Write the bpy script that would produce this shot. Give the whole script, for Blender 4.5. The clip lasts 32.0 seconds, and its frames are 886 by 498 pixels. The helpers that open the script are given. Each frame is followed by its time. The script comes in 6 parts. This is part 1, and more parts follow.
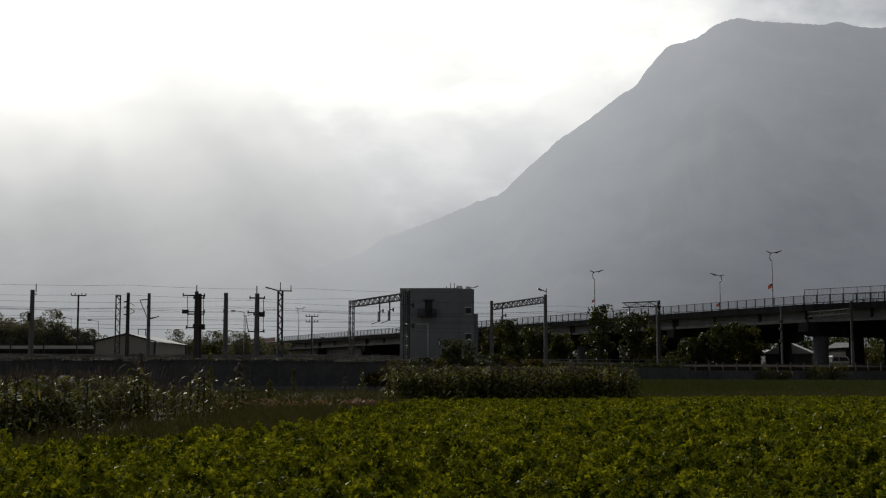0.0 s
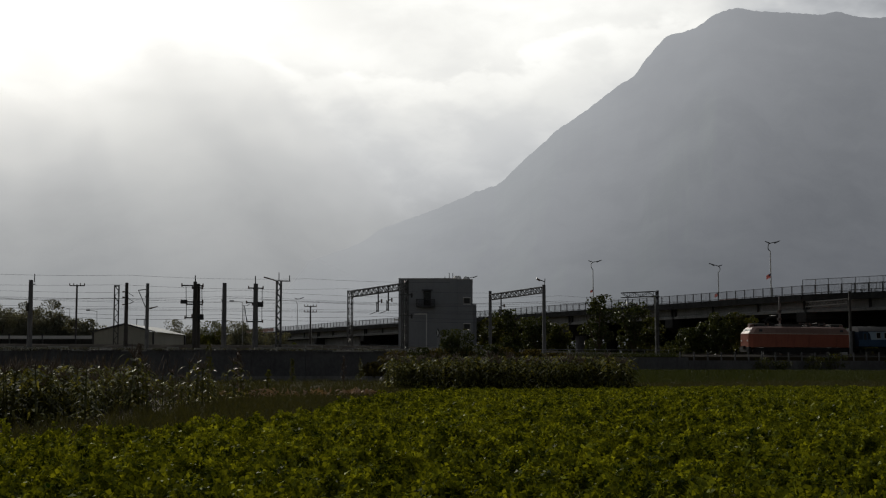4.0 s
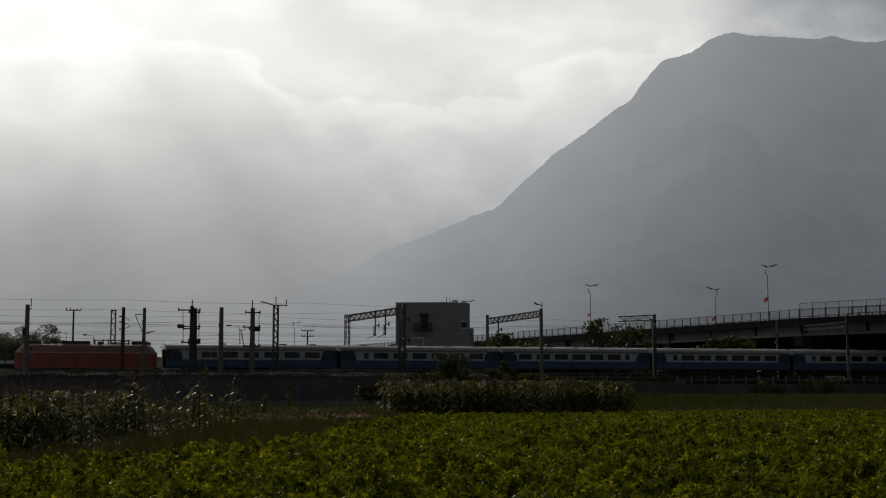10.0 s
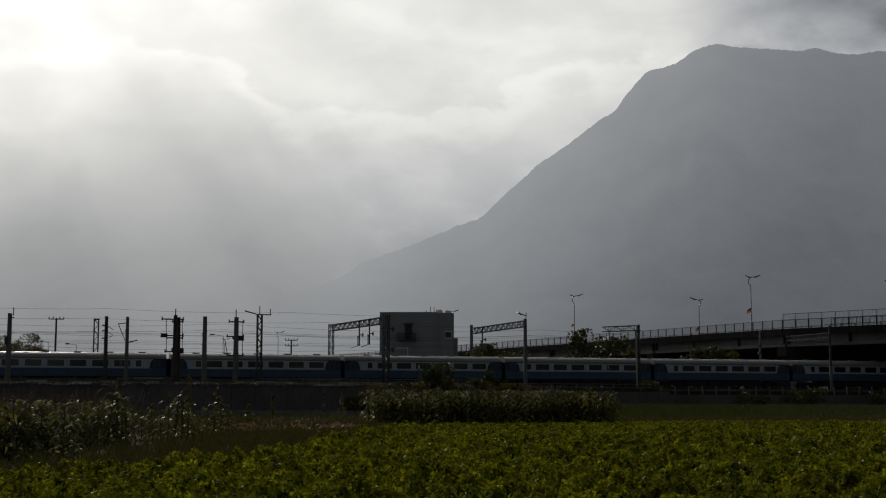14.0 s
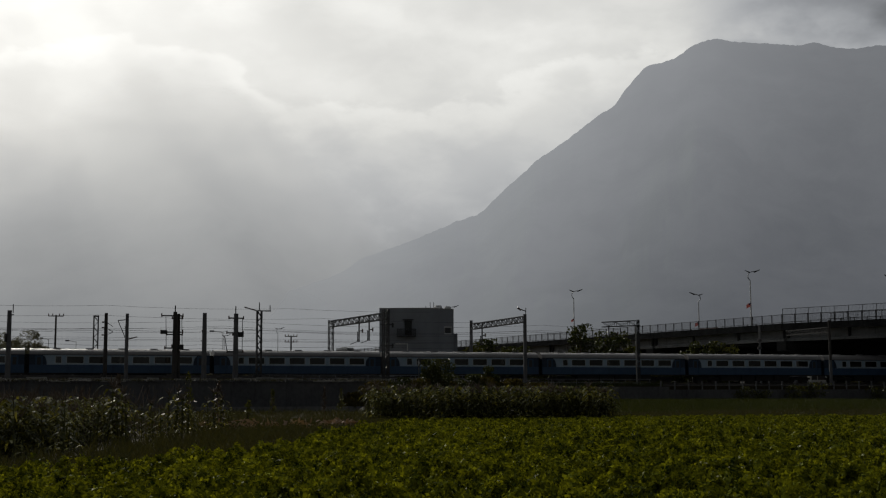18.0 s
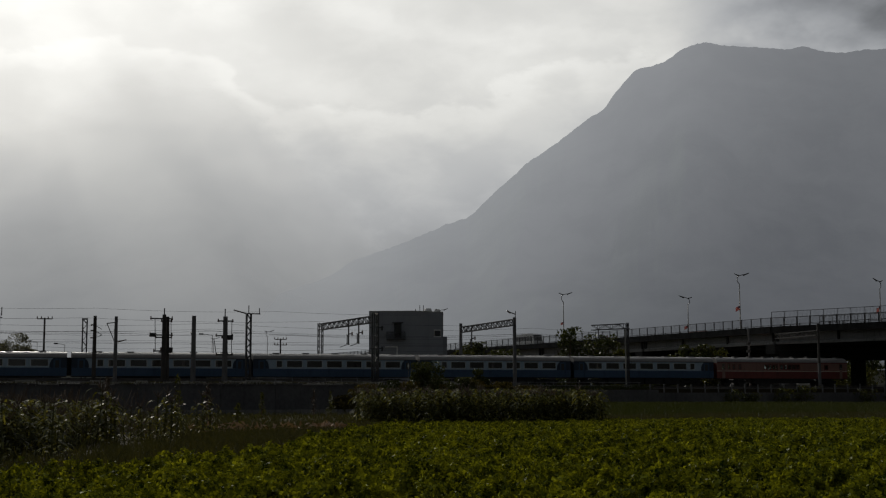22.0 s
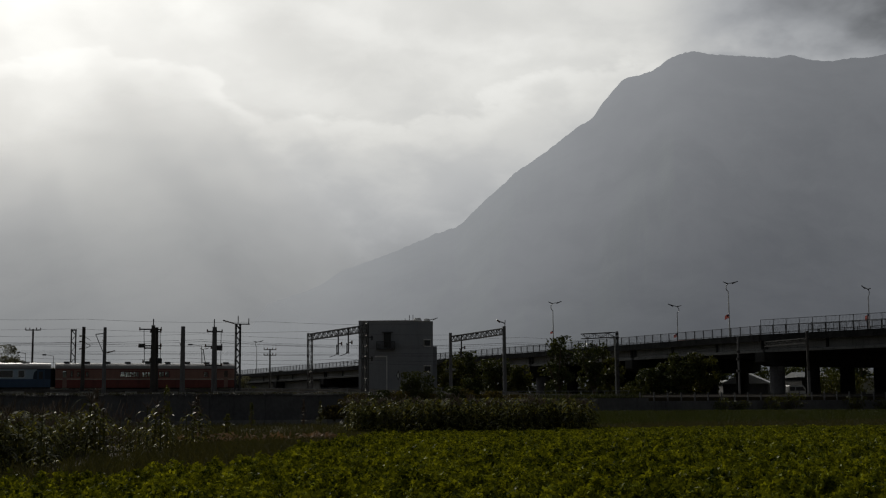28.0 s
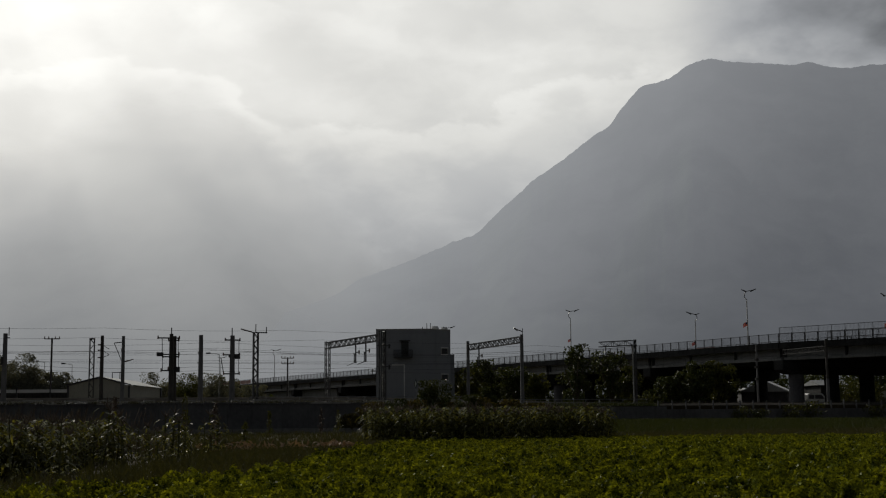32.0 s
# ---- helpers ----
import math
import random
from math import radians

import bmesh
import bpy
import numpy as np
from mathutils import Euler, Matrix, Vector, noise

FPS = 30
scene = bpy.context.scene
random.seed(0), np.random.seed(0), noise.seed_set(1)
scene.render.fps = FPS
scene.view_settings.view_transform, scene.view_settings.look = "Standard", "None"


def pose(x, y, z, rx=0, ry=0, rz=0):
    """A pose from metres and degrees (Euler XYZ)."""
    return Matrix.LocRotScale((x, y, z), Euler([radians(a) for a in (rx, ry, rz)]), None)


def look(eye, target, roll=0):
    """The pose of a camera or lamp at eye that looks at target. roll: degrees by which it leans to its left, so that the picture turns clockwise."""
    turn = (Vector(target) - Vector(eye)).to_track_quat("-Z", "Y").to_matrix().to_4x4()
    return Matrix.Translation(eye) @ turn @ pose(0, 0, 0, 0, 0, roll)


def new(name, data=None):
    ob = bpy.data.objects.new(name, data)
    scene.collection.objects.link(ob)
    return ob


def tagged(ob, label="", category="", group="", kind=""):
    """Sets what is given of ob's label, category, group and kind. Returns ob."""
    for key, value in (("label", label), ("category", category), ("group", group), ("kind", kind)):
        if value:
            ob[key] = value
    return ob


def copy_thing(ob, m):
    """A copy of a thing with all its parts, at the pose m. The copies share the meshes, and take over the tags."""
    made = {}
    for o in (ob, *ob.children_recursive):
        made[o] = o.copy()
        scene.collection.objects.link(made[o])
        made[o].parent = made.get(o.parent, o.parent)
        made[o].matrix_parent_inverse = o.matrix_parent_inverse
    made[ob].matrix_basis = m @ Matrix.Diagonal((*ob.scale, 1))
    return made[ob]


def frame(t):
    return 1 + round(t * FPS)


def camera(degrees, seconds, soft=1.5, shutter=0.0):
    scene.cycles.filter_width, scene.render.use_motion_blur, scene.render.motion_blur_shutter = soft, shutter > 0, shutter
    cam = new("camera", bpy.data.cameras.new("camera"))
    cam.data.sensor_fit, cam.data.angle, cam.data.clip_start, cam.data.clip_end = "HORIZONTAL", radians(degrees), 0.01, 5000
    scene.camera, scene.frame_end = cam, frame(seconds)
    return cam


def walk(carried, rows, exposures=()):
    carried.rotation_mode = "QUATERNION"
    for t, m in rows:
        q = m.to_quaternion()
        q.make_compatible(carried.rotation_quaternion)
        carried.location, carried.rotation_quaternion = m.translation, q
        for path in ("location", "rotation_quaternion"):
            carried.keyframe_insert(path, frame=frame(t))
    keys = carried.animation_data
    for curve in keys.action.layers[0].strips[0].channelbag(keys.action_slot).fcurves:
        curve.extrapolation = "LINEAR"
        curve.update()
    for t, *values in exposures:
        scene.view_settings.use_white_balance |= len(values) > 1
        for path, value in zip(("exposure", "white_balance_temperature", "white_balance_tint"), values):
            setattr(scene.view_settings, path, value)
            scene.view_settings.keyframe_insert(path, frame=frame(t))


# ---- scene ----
EYE = Vector((0, 0, 1.6))
cam = camera(37.65, 32.0, soft=1.18)
LOOKS = [  # seconds, degrees to the right of north, upwards, lean to the left
    (0, -0.031, 5.666, 0.005), (0.5, 0.147, 6.245, 0.350), (1, 0.185, 6.109, 0.264), (1.5, -0.044, 5.677, 0.116),
    (2, -0.150, 5.350, 0.205), (2.5, -0.142, 5.248, 0.280), (3, -0.117, 5.359, 0.352), (3.5, -0.122, 5.327, 0.111),
    (5.5, 0.341, 4.946, -0.060), (6, 0.329, 5.037, -0.124), (6.5, 0.233, 5.334, -0.187), (7, 0.189, 5.589, -0.157),
    (7.5, 0.159, 5.851, -0.173), (8, 0.044, 6.028, -0.105), (8.5, -0.039, 6.242, 0.096), (9, -0.000, 6.351, -0.000),
    (9.5, 0.117, 6.356, -0.049), (10, 0.163, 6.289, -0.094), (10.5, 0.196, 6.317, -0.050), (11, 0.304, 6.351, -0.021),
    (11.5, 0.404, 6.507, 0.049), (12, 0.530, 6.617, -0.033), (12.5, 0.607, 6.577, -0.074), (13, 0.693, 6.579, -0.050),
    (13.5, 0.761, 6.580, -0.018), (14, 0.858, 6.721, 0.018), (14.5, 0.845, 6.807, -0.060), (16.5, 0.756, 6.912, -0.315),
    (17, 0.732, 6.799, -0.256), (17.5, 0.741, 6.705, -0.176), (18, 0.883, 6.532, -0.169), (18.5, 0.957, 6.463, -0.081),
    (19, 1.115, 6.413, -0.192), (19.5, 1.190, 6.388, -0.078), (20, 1.221, 6.354, -0.124), (20.5, 1.185, 6.350, -0.082),
    (21, 1.114, 6.491, -0.159), (21.5, 1.159, 6.613, -0.308), (22, 1.340, 6.663, -0.164), (22.5, 1.599, 6.732, -0.074),
    (23, 1.666, 6.904, 0.075), (23.5, 1.628, 7.078, 0.160), (24, 1.617, 7.060, 0.075), (24.5, 1.673, 6.988, 0.060),
    (25, 1.893, 6.930, -0.019), (25.5, 1.834, 6.981, -0.244), (27.5, 1.869, 7.061, 0.005), (28, 1.816, 7.074, -0.458),
    (28.5, 1.534, 7.028, -0.257), (29, 1.162, 7.069, -0.483), (29.5, 1.091, 6.978, -0.399), (30, 1.213, 7.032, -0.398),
    (30.5, 1.391, 7.261, -0.403), (31, 1.386, 7.481, -0.469), (31.5, 1.240, 7.509, -0.647), (32, 1.053, 7.444, -0.486),
]


def gaze(az, el, lean):
    a, e = radians(az), radians(el)
    return look(EYE, EYE + Vector((math.sin(a) * math.cos(e), math.cos(a) * math.cos(e), math.sin(e))), lean)


EXPOSURES = ((0, 0.02), (1, -0.05), (3.5, -0.15), (6, -0.21), (9, -0.38), (14, -0.45), (20, -0.52), (32, -0.54))
walk(cam, [(t, gaze(az, el, lean)) for t, az, el, lean in LOOKS], exposures=EXPOSURES)

# ---- world, sun ----
SUN_AZ, SUN_EL = radians(-21), radians(25.5)
SUN = Vector((math.sin(SUN_AZ) * math.cos(SUN_EL), math.cos(SUN_AZ) * math.cos(SUN_EL), math.sin(SUN_EL)))


class Nodes:
    """Short hand for a node tree."""

    def __init__(self, tree):
        self.t = tree
        tree.nodes.clear()

    def add(self, kind):
        return self.t.nodes.new(kind)

    def put(self, sock, v):
        if isinstance(v, bpy.types.NodeSocket):
            self.t.links.new(v, sock)
        elif v is not None:
            sock.default_value = v

    def math(self, op, a, b=None, c=None, clamp=False):
        n = self.add("ShaderNodeMath")
        n.operation, n.use_clamp = op, clamp
        for i, v in enumerate((a, b, c)):
            self.put(n.inputs[i], v)
        return n.outputs[0]

    def vec(self, op, a, b=None):
        n = self.add("ShaderNodeVectorMath")
        n.operation = op
        self.put(n.inputs[0], a)
        self.put(n.inputs[1], b)
        return n.outputs["Value"] if op in ("DOT_PRODUCT", "LENGTH") else n.outputs[0]

    def ramp(self, v, a, b, c=0.0, d=1.0, smooth=True):
        n = self.add("ShaderNodeMapRange")
        n.interpolation_type = "SMOOTHSTEP" if smooth else "LINEAR"
        for i, x in enumerate((v, a, b, c, d)):
            self.put(n.inputs[i], x)
        return n.outputs[0]

    def noise(self, vector, scale, detail=4.0, rough=0.55, distort=0.0):
        n = self.add("ShaderNodeTexNoise")
        if vector is not None:
            self.put(n.inputs["Vector"], vector)
        for k, v in (("Scale", scale), ("Detail", detail), ("Roughness", rough), ("Distortion", distort)):
            n.inputs[k].default_value = v
        return n.outputs[0]

    def mix(self, f, a, b, blend="MIX"):
        n = self.add("ShaderNodeMix")
        n.data_type, n.blend_type = "RGBA", blend
        self.put(n.inputs[0], f)
        self.put(n.inputs[6], a)
        self.put(n.inputs[7], b)
        return n.outputs[2]

    def xyz(self, v):
        n = self.add("ShaderNodeSeparateXYZ")
        self.put(n.inputs[0], v)
        return n.outputs

    def join(self, x, y, z):
        n = self.add("ShaderNodeCombineXYZ")
        for i, v in enumerate((x, y, z)):
            self.put(n.inputs[i], v)
        return n.outputs[0]


world = bpy.data.worlds.new("sky")
scene.world = world
world.use_nodes = True
W = Nodes(world.node_tree)
view = W.add("ShaderNodeTexCoord").outputs["Generated"]
vx, vy, vz = W.xyz(view)
toward = W.vec("DOT_PRODUCT", view, tuple(SUN))
# cloud deck: brighter upwards and round the hidden sun, dimmer away from it
level = W.math("ADD", W.ramp(vz, 0.02, 0.26, 0.325, 0.91), W.ramp(vz, 0.3, 1.0, 0.0, -0.2))
away = W.math("ADD", W.math("MULTIPLY", W.math("POWER", W.math("MULTIPLY", W.math("ADD", toward, 1.0), 0.5), 7.0), 0.92), 0.08)
away = W.math("MINIMUM", W.math("MULTIPLY", away, W.ramp(toward, 0.6, 0.9, 1.0, 1.42)), 1.0)
near = W.math("MULTIPLY", W.math("POWER", W.math("MAXIMUM", toward, 0.0), 38.0), 0.5)
core = W.math("MULTIPLY", W.math("POWER", W.math("MAXIMUM", toward, 0.0), 480.0), 1.9)
flat = W.vec("ADD", W.vec("MULTIPLY", view, (1.0, 1.0, 1.9)), (5.3, 2.1, 0.4))
big = W.noise(flat, 5.0, 4.0, 0.5, 0.3)
fine = W.noise(flat, 17.0, 5.0, 0.55, 0.2)
edge = W.noise(flat, 9.0, 5.0, 0.55)
ahead = W.ramp(vy, 0.3, 0.6)
side = W.math("DIVIDE", vx, W.math("MAXIMUM", vy, 0.05))
rise = W.math("DIVIDE", vz, W.math("MAXIMUM", vy, 0.05))
cloud = W.math("ADD", W.ramp(big, 0.3, 0.7, -0.05, 0.05), W.ramp(fine, 0.35, 0.65, -0.035, 0.035))
# a lower bank with a bright rim before the high deck: its top dips between the two slopes
rim = W.math("ADD", W.ramp(side, -0.02, 0.17, 0.222, 0.266), W.ramp(side, -0.16, -0.1, 0.045, 0.0))
rim = W.math("ADD", rim, W.math("ADD", W.ramp(edge, 0.3, 0.7, -0.016, 0.016), W.ramp(fine, 0.3, 0.7, -0.008, 0.008)))
over = W.math("SUBTRACT", rise, rim)
bank_low = W.math("ADD", W.ramp(over, -0.026, 0.0, -0.07, 0.07), W.ramp(over, 0.0, 0.01, 0.0, -0.08))
cloud = W.math("ADD", cloud, W.math("MULTIPLY", bank_low, ahead))
# a second, fainter rim higher up
rim2 = W.math("ADD", W.ramp(edge, 0.3, 0.7, -0.02, 0.02), W.ramp(side, -0.2, 0.2, 0.325, 0.287))
over2 = W.math("SUBTRACT", rise, rim2)
cloud = W.math("ADD", cloud, W.math("MULTIPLY", W.math("ADD", W.ramp(over2, -0.02, 0.0, -0.015, 0.03), W.ramp(over2, 0.0, 0.012, 0.0, -0.035)), ahead))
# a dark bank of cloud over the summit
bank = W.math("MULTIPLY", W.math("MULTIPLY", W.ramp(side, 0.185, 0.262), W.ramp(side, 0.45, 0.7, 1.0, 0.3)), W.ramp(W.math("ADD", rise, W.ramp(edge, 0.3, 0.7, -0.03, 0.03)), 0.235, 0.295))
bank = W.math("MULTIPLY", W.math("MULTIPLY", bank, ahead), W.ramp(edge, 0.34, 0.66, 1.0, 0.6))
cloud = W.math("ADD", cloud, W.math("MULTIPLY", bank, -0.32))
# shafts of light that fan out from the sun
SUN_SIDE = SUN.cross(Vector((0, 0, 1))).normalized()
SUN_RISE = SUN_SIDE.cross(SUN).normalized()
fan = W.math("ARCTAN2", W.vec("DOT_PRODUCT", view, tuple(SUN_SIDE)), W.math("MULTIPLY", W.vec("DOT_PRODUCT", view, tuple(SUN_RISE)), -1.0))
shaft = W.noise(W.join(fan, 0.37, 0.0), 4.3, 2.0, 0.5)
shaft = W.math("MULTIPLY", W.ramp(shaft, 0.33, 0.67, -0.035, 0.035), W.ramp(toward, 0.8, 0.96, 0.0, 1.0))
lum = W.math("ADD", W.math("MULTIPLY", level, away), W.math("ADD", cloud, shaft))
lum = W.math("ADD", lum, W.math("ADD", near, core))
lum = W.math("MAXIMUM", lum, 0.03)
tone = W.mix(W.ramp(lum, 0.3, 0.9), (0.955, 0.985, 1.03, 1), (1.0, 0.995, 0.955, 1))
grey = W.vec("MULTIPLY", tone, W.join(lum, lum, lum))
sky = W.add("ShaderNodeTexSky")
sky.sky_type, sky.sun_disc, sky.sun_elevation, sky.sun_rotation = "NISHITA", False, SUN_EL, SUN_AZ
thin = W.add("ShaderNodeBackground")
thin.inputs[1].default_value = 0.004
W.put(thin.inputs[0], sky.outputs[0])
deck = W.add("ShaderNodeBackground")
deck.inputs[1].default_value = 1.14
W.put(deck.inputs[0], grey)
both = W.add("ShaderNodeAddShader")
W.put(both.inputs[0], thin.outputs[0])
W.put(both.inputs[1], deck.outputs[0])
W.put(W.add("ShaderNodeOutputWorld").inputs[0], both.outputs[0])

lamp = bpy.data.lights.new("sun", "SUN")
lamp.energy, lamp.angle, lamp.color = 2.0, radians(3.5), (1.0, 0.95, 0.84)
sun = new("sun", lamp)
sun.matrix_world = look(SUN * 100, (0, 0, 0))


# ---- materials ----
def material(name, low, high, rough=0.8, scale=2.0, fine=14.0, metal=0.0, bump=0.0, spec=0.5, through_light=0.0, per="", stains=0.0, glint=0.0):
    """A surface whose colour wanders between low and high at two scales; per: 'object', 'island', 'clump' or 'sparse' shifts each piece."""
    m = bpy.data.materials.new(name)
    m.use_nodes = True
    n = Nodes(m.node_tree)
    place = n.add("ShaderNodeTexCoord").outputs["Object"]
    a = n.noise(place, scale, 4.0, 0.6)
    b = n.noise(place, fine, 3.0, 0.6)
    f = n.math("ADD", n.math("MULTIPLY", n.ramp(a, 0.3, 0.7), 0.6), n.math("MULTIPLY", n.ramp(b, 0.3, 0.7), 0.4))
    if per == "object":
        f = n.math("ADD", n.math("MULTIPLY", f, 0.5), n.math("MULTIPLY", n.add("ShaderNodeObjectInfo").outputs["Random"], 0.5))
    elif per == "island":
        f = n.math("ADD", n.math("MULTIPLY", f, 0.3), n.math("MULTIPLY", n.add("ShaderNodeNewGeometry").outputs["Random Per Island"], 0.7))
    elif per == "clump":
        c = n.noise(place, 3.4, 2.0, 0.55)
        f = n.math("ADD", n.math("MULTIPLY", n.ramp(c, 0.32, 0.68), 0.4), n.math("ADD", n.math("MULTIPLY", n.ramp(a, 0.3, 0.7), 0.18), n.math("MULTIPLY", n.add("ShaderNodeNewGeometry").outputs["Random Per Island"], 0.42)))
        f = n.math("POWER", f, 1.75)
    elif per == "sparse":
        f = n.math("ADD", n.math("MULTIPLY", f, 0.2), n.math("MULTIPLY", n.math("POWER", n.add("ShaderNodeNewGeometry").outputs["Random Per Island"], 3.0), 0.8))
    col = n.mix(f, (*low, 1), (*high, 1))
    if stains:
        x, y, z = n.xyz(place)
        streak = n.noise(n.join(n.math("MULTIPLY", x, 1.3), n.math("MULTIPLY", y, 1.3), n.math("MULTIPLY", z, 0.16)), 2.3, 4.0, 0.65)
        col = n.mix(n.math("MULTIPLY", n.ramp(streak, 0.5, 0.72), stains), col, tuple(0.35 * c for c in low) + (1,))
    p = n.add("ShaderNodeBsdfPrincipled")
    n.put(p.inputs["Base Color"], col)
    p.inputs["Metallic"].default_value = metal
    p.inputs["Specular IOR Level"].default_value = spec
    n.put(p.inputs["Roughness"], n.ramp(b, 0.2, 0.8, max(0.05, rough - 0.12), min(1.0, rough + 0.1)))
    if bump:
        k = n.add("ShaderNodeBump")
        k.inputs["Strength"].default_value = bump
        n.put(k.inputs["Height"], b)
        n.put(p.inputs["Normal"], k.outputs[0])
    shade = p.outputs[0]
    if through_light:
        tl = n.add("ShaderNodeBsdfTranslucent")
        n.put(tl.inputs[0], n.mix(1.0, col, (1.6, 1.35, 0.55, 1), "MULTIPLY"))
        ms = n.add("ShaderNodeMixShader")
        ms.inputs[0].default_value = through_light
        n.put(ms.inputs[1], shade)
        n.put(ms.inputs[2], tl.outputs[0])
        shade = ms.outputs[0]
    if glint:
        gl = n.add("ShaderNodeBsdfGlossy")
        gl.inputs["Roughness"].default_value = 0.32
        mg = n.add("ShaderNodeMixShader")
        mg.inputs[0].default_value = glint
        n.put(mg.inputs[1], shade)
        n.put(mg.inputs[2], gl.outputs[0])
        shade = mg.outputs[0]
    n.put(n.add("ShaderNodeOutputMaterial").inputs[0], shade)
    return m


def glass_material(name, tint, gloss=0.1):
    m = bpy.data.materials.new(name)
    m.use_nodes = True
    n = Nodes(m.node_tree)
    tr = n.add("ShaderNodeBsdfTransparent")
    tr.inputs[0].default_value = (*tint, 1)
    gl = n.add("ShaderNodeBsdfGlossy")
    gl.inputs["Roughness"].default_value = 0.06
    f = n.add("ShaderNodeFresnel")
    ms = n.add("ShaderNodeMixShader")
    n.put(ms.inputs[0], n.math("ADD", n.math("MULTIPLY", f.outputs[0], 0.8), gloss, clamp=True))
    n.put(ms.inputs[1], tr.outputs[0])
    n.put(ms.inputs[2], gl.outputs[0])
    n.put(n.add("ShaderNodeOutputMaterial").inputs[0], ms.outputs[0])
    return m


